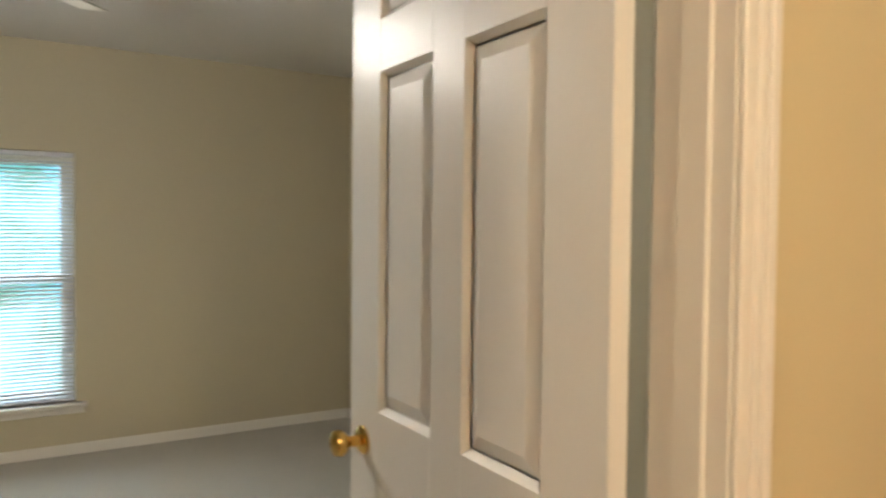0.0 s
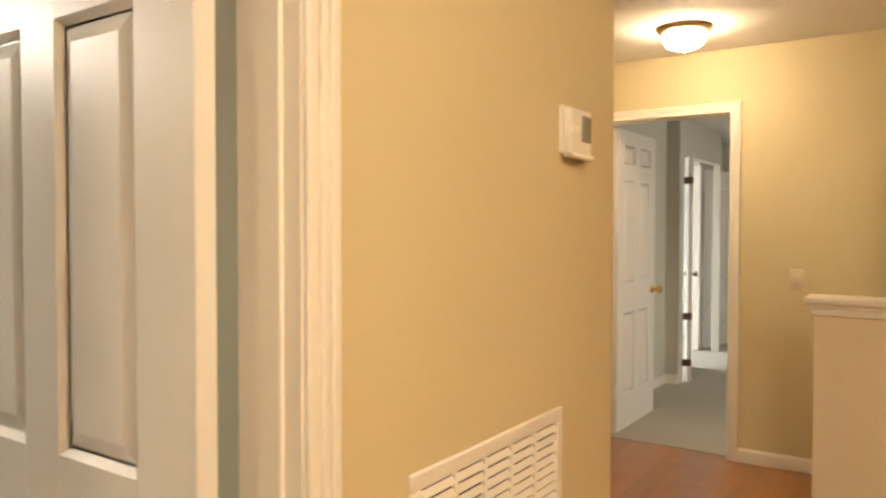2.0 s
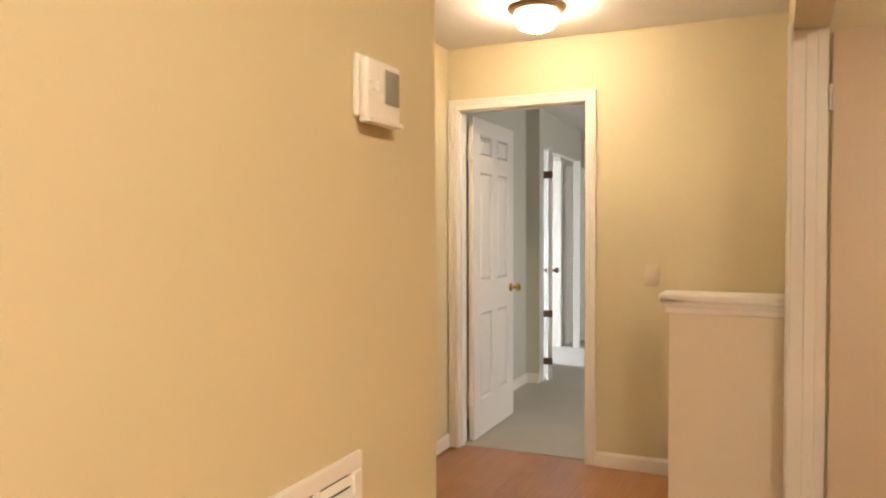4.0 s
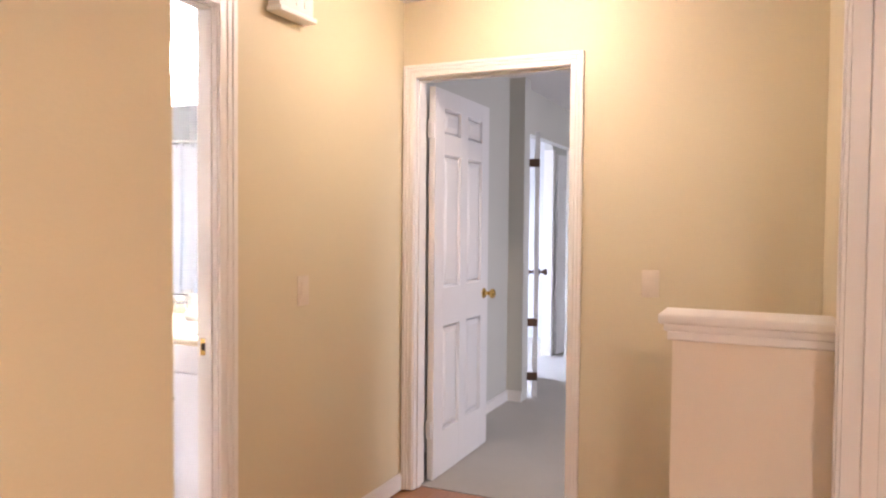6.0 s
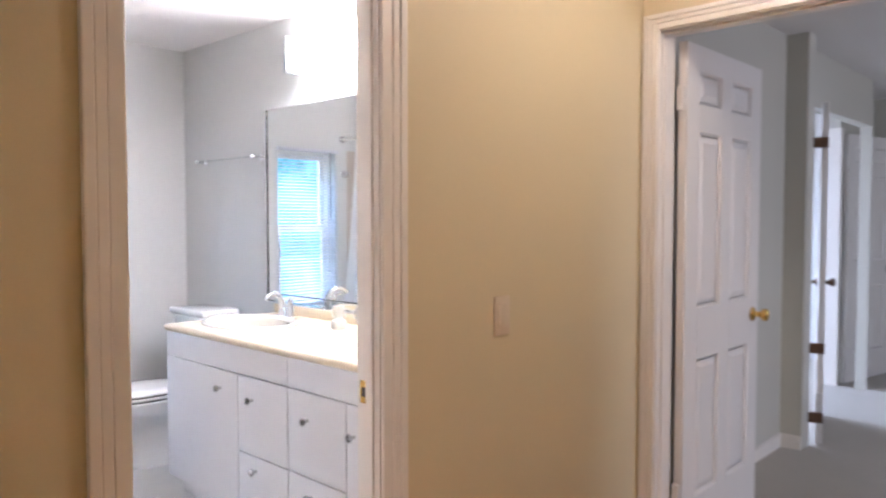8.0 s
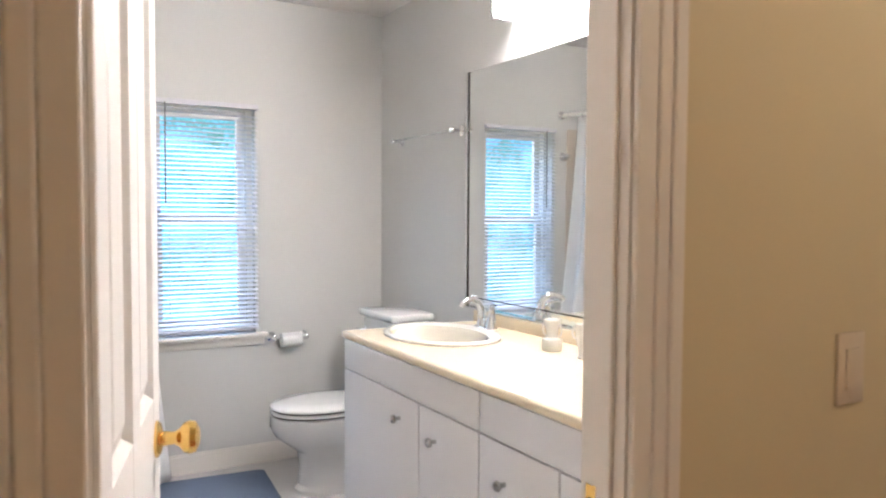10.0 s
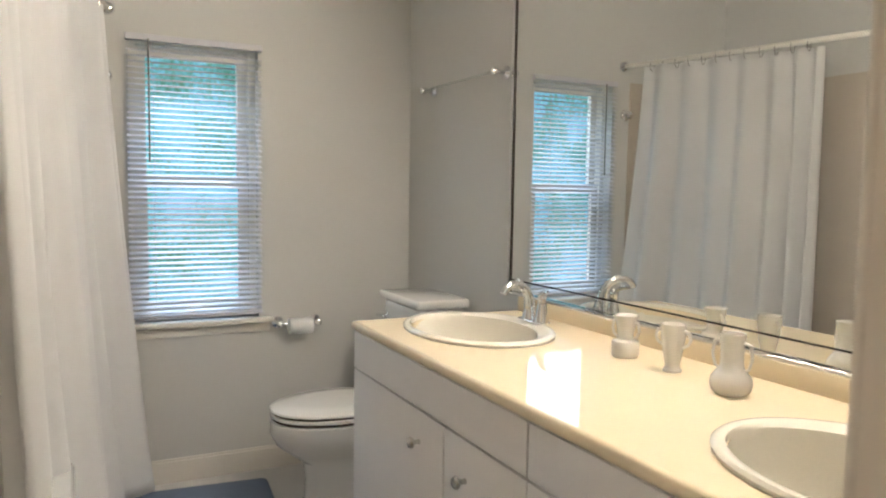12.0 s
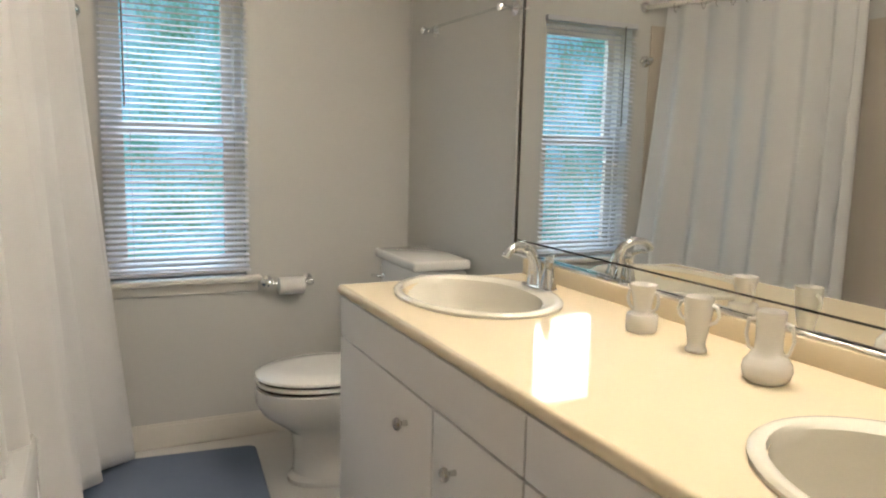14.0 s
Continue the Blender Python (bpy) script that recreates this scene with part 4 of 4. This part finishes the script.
loft(bm, [rrect(tx0, tx1, ty0, ty1, 0.01, 0.0), rrect(tx0, tx1, ty0, ty1, 0.015, 0.38), rrect(tx0 + 0.01, tx1 - 0.01, ty0 + 0.01, ty1 - 0.01, 0.02, 0.40), rrect(tx0 + 0.07, tx1 - 0.07, ty0 + 0.09, ty1 - 0.09, 0.12, 0.395), rrect(tx0 + 0.10, tx1 - 0.10, ty0 + 0.14, ty1 - 0.16, 0.12, 0.20), rrect(tx0 + 0.14, tx1 - 0.14, ty0 + 0.22, ty1 - 0.28, 0.12, 0.10)])
part("shell", bm, PORCELAIN, tu)
structure("wall_tub_end", PAINT_BATH, "pale painted wall at the foot of bathtub", (WX, 3.47, 0, 4.20, 3.55, CEIL))
su = thing("tub_surround", pose(0, 0, 0), "beige wall surround above bathtub", "tub surround", "", "structure")
part("back_panel", boxes((WX + 0.001, 4.02, 0.401, WX + 0.010, NY - 0.001, 1.86)), TILE, su, smooth=False)
part("end_panel", boxes((WX + 0.011, NY - 0.010, 0.401, 4.40, NY - 0.001, 1.86)), TILE, su, smooth=False)
def rod_x(y):
    return 4.40 + 0.26 * (y - 5.60)


cr = thing("curtain_rod", pose(0, 0, 0), "slim white shower curtain rod", "curtain rod")
bm = bmesh.new()
tube(bm, [(rod_x(3.55), 3.55, 1.945), (rod_x(NY), NY, 1.945)], 0.012, 14)
part("rod", bm, TRIM, cr)
for y, s in ((3.551, 1), (NY, -1)):
    bm = bmesh.new()
    lathe(bm, [(0.0, 0.0), (0.028, 0.0), (0.026, 0.008), (0.015, 0.016), (0.0, 0.017)], pose(rod_x(y), y, 1.945, -90 * s), 18)
    part("flange", bm, CHROME, cr)
cu = thing("shower_curtain", pose(0, 0, 0), "white fabric shower curtain hanging in soft folds", "shower curtain")
CY0, CY1 = 4.79, 5.63
nu, nz = 160, 36
bm = bmesh.new()
grid = []
for j in range(nz + 1):
    v = j / nz                      # 0 at the top
    z = 1.926 - 1.871 * v
    row = []
    for i in range(nu + 1):
        u = i / nu
        y = CY0 - 0.06 * v * (1 - u) + (CY1 + 0.07 * v ** 1.5 - CY0) * u
        amp = 0.015 + 0.033 * v ** 0.8
        w = math.sin(2 * math.pi * (7.4 * u ** 0.9 + 0.3 * math.sin(5 * u)))
        fold = (0.45 + 1.1 * abs(u - 0.55)) * (w + 0.35 * w * abs(w)) + 0.7 * math.sin(2 * math.pi * (2.1 * u + 0.3) + 0.9 * v) + 0.10 * math.sin(2 * math.pi * 11 * u + 2 * v)
        x = rod_x(y) + 0.085 * v ** 1.6 + amp * fold + 0.035 * v * max(0.0, (u - 0.8) / 0.2) - 0.07 * (1 - u) ** 3
        row.append(bm.verts.new((x, y, z - 0.004 * math.sin(2 * math.pi * 6.5 * u) * (1 - v))))
    grid.append(row)
for a, b in zip(grid, grid[1:]):
    for i in range(nu):
        bm.faces.new((a[i], a[i + 1], b[i + 1], b[i]))
me = finish(bm, "sheet", CURTAIN, True)
sheet = part("sheet", me, None, cu)
so = sheet.modifiers.new("thickness", "SOLIDIFY")
so.thickness = 0.0015
for i in range(12):
    y = CY0 + 0.03 + i * (CY1 - CY0 - 0.06) / 11
    bm = bmesh.new()
    loopp = [(rod_x(y) + 0.014 * math.sin(2 * math.pi * k / 16), y, 1.929 + 0.027 * math.cos(2 * math.pi * k / 16)) for k in range(17)]
    tube(bm, loopp, 0.0016, 6)
    part("ring", bm, NICKEL, cu, "small metal curtain ring")
bm = bmesh.new()
mw, mh = 0.31, 0.44
loops = []
for ins, z in ((0.004, 0.001), (0.0, 0.006), (0.004, 0.013), (0.014, 0.016)):
    loops.append(rrect(-mw + ins, mw - ins, -mh + ins, mh - ins, 0.03, z))
loft(bm, loops)
mt = solid("bath_mat", bm, MAT, "blue grey tufted bath mat on bathroom floor", "bath mat", smooth=True)
mt.matrix_world = pose(4.683, 5.224, 0.0, 0, 0, -5)

# ---- bedroom: ceiling fan ----
fan = thing("ceiling_fan", pose(1.36, 3.66, CEIL), "white ceiling fan with lit lamp bowl", "ceiling fan")
bm = bmesh.new()
lathe(bm, [(0.0, 0.0), (0.07, 0.0), (0.065, -0.03), (0.03, -0.05), (0.018, -0.055), (0.018, -0.13), (0.07, -0.14), (0.11, -0.165), (0.115, -0.21), (0.09, -0.245), (0.05, -0.26), (0.0, -0.26)], None, 28)
part("motor_housing", bm, PLASTIC, fan)
bm = bmesh.new()
lathe(bm, [(0.05, -0.262), (0.10, -0.27), (0.11, -0.30), (0.09, -0.34), (0.05, -0.362), (0.0, -0.366)], None, 28)
part("lamp_bowl", bm, BEDGLASS, fan, "lit frosted glass bowl")
for i in range(5):
    a = radians(-24.5 + 72 * i)
    m = Matrix.Rotation(a, 4, "Z")
    bm = bmesh.new()
    box(bm, 0.20, -0.062, -0.206, 0.66, 0.062, -0.199, bev=0.003, seg=1)
    box(bm, 0.09, -0.018, -0.212, 0.24, 0.018, -0.206, bev=0.002, seg=1)
    bmesh.ops.transform(bm, matrix=m @ Matrix.Rotation(radians(8), 4, "X"), verts=bm.verts)
    part("blade", bm, PLASTIC, fan)

# ---- hall floor planks ----
plank_meshes = {}


def plank_mesh(length):
    if length not in plank_meshes:
        bm = bmesh.new()
        box(bm, 0.0003, 0.0003, -0.0115, length - 0.0003, 0.0897, 0.0, bev=0.0007, seg=1)
        plank_meshes[length] = finish(bm, "plank", WOOD)
    return plank_meshes[length]


rng = random.Random(7)
y = HY - 0.09 * 19
while y < BY - 0.085:
    xa = 1.0 if y < HY - 0.02 else JX + 0.015
    x = xa - rng.choice((0.0, 0.3, 0.6)) if y < HY - 0.02 else xa
    while x < EX + 0.05:
        ln = rng.choice((0.6, 0.9, 1.2))
        ln = min(ln, round(EX + 0.068 - x, 3))
        p = new("plank", plank_mesh(ln))
        p.parent = floor_hall
        p.location = (x, y, 0.0)
        x += ln
    y += 0.09
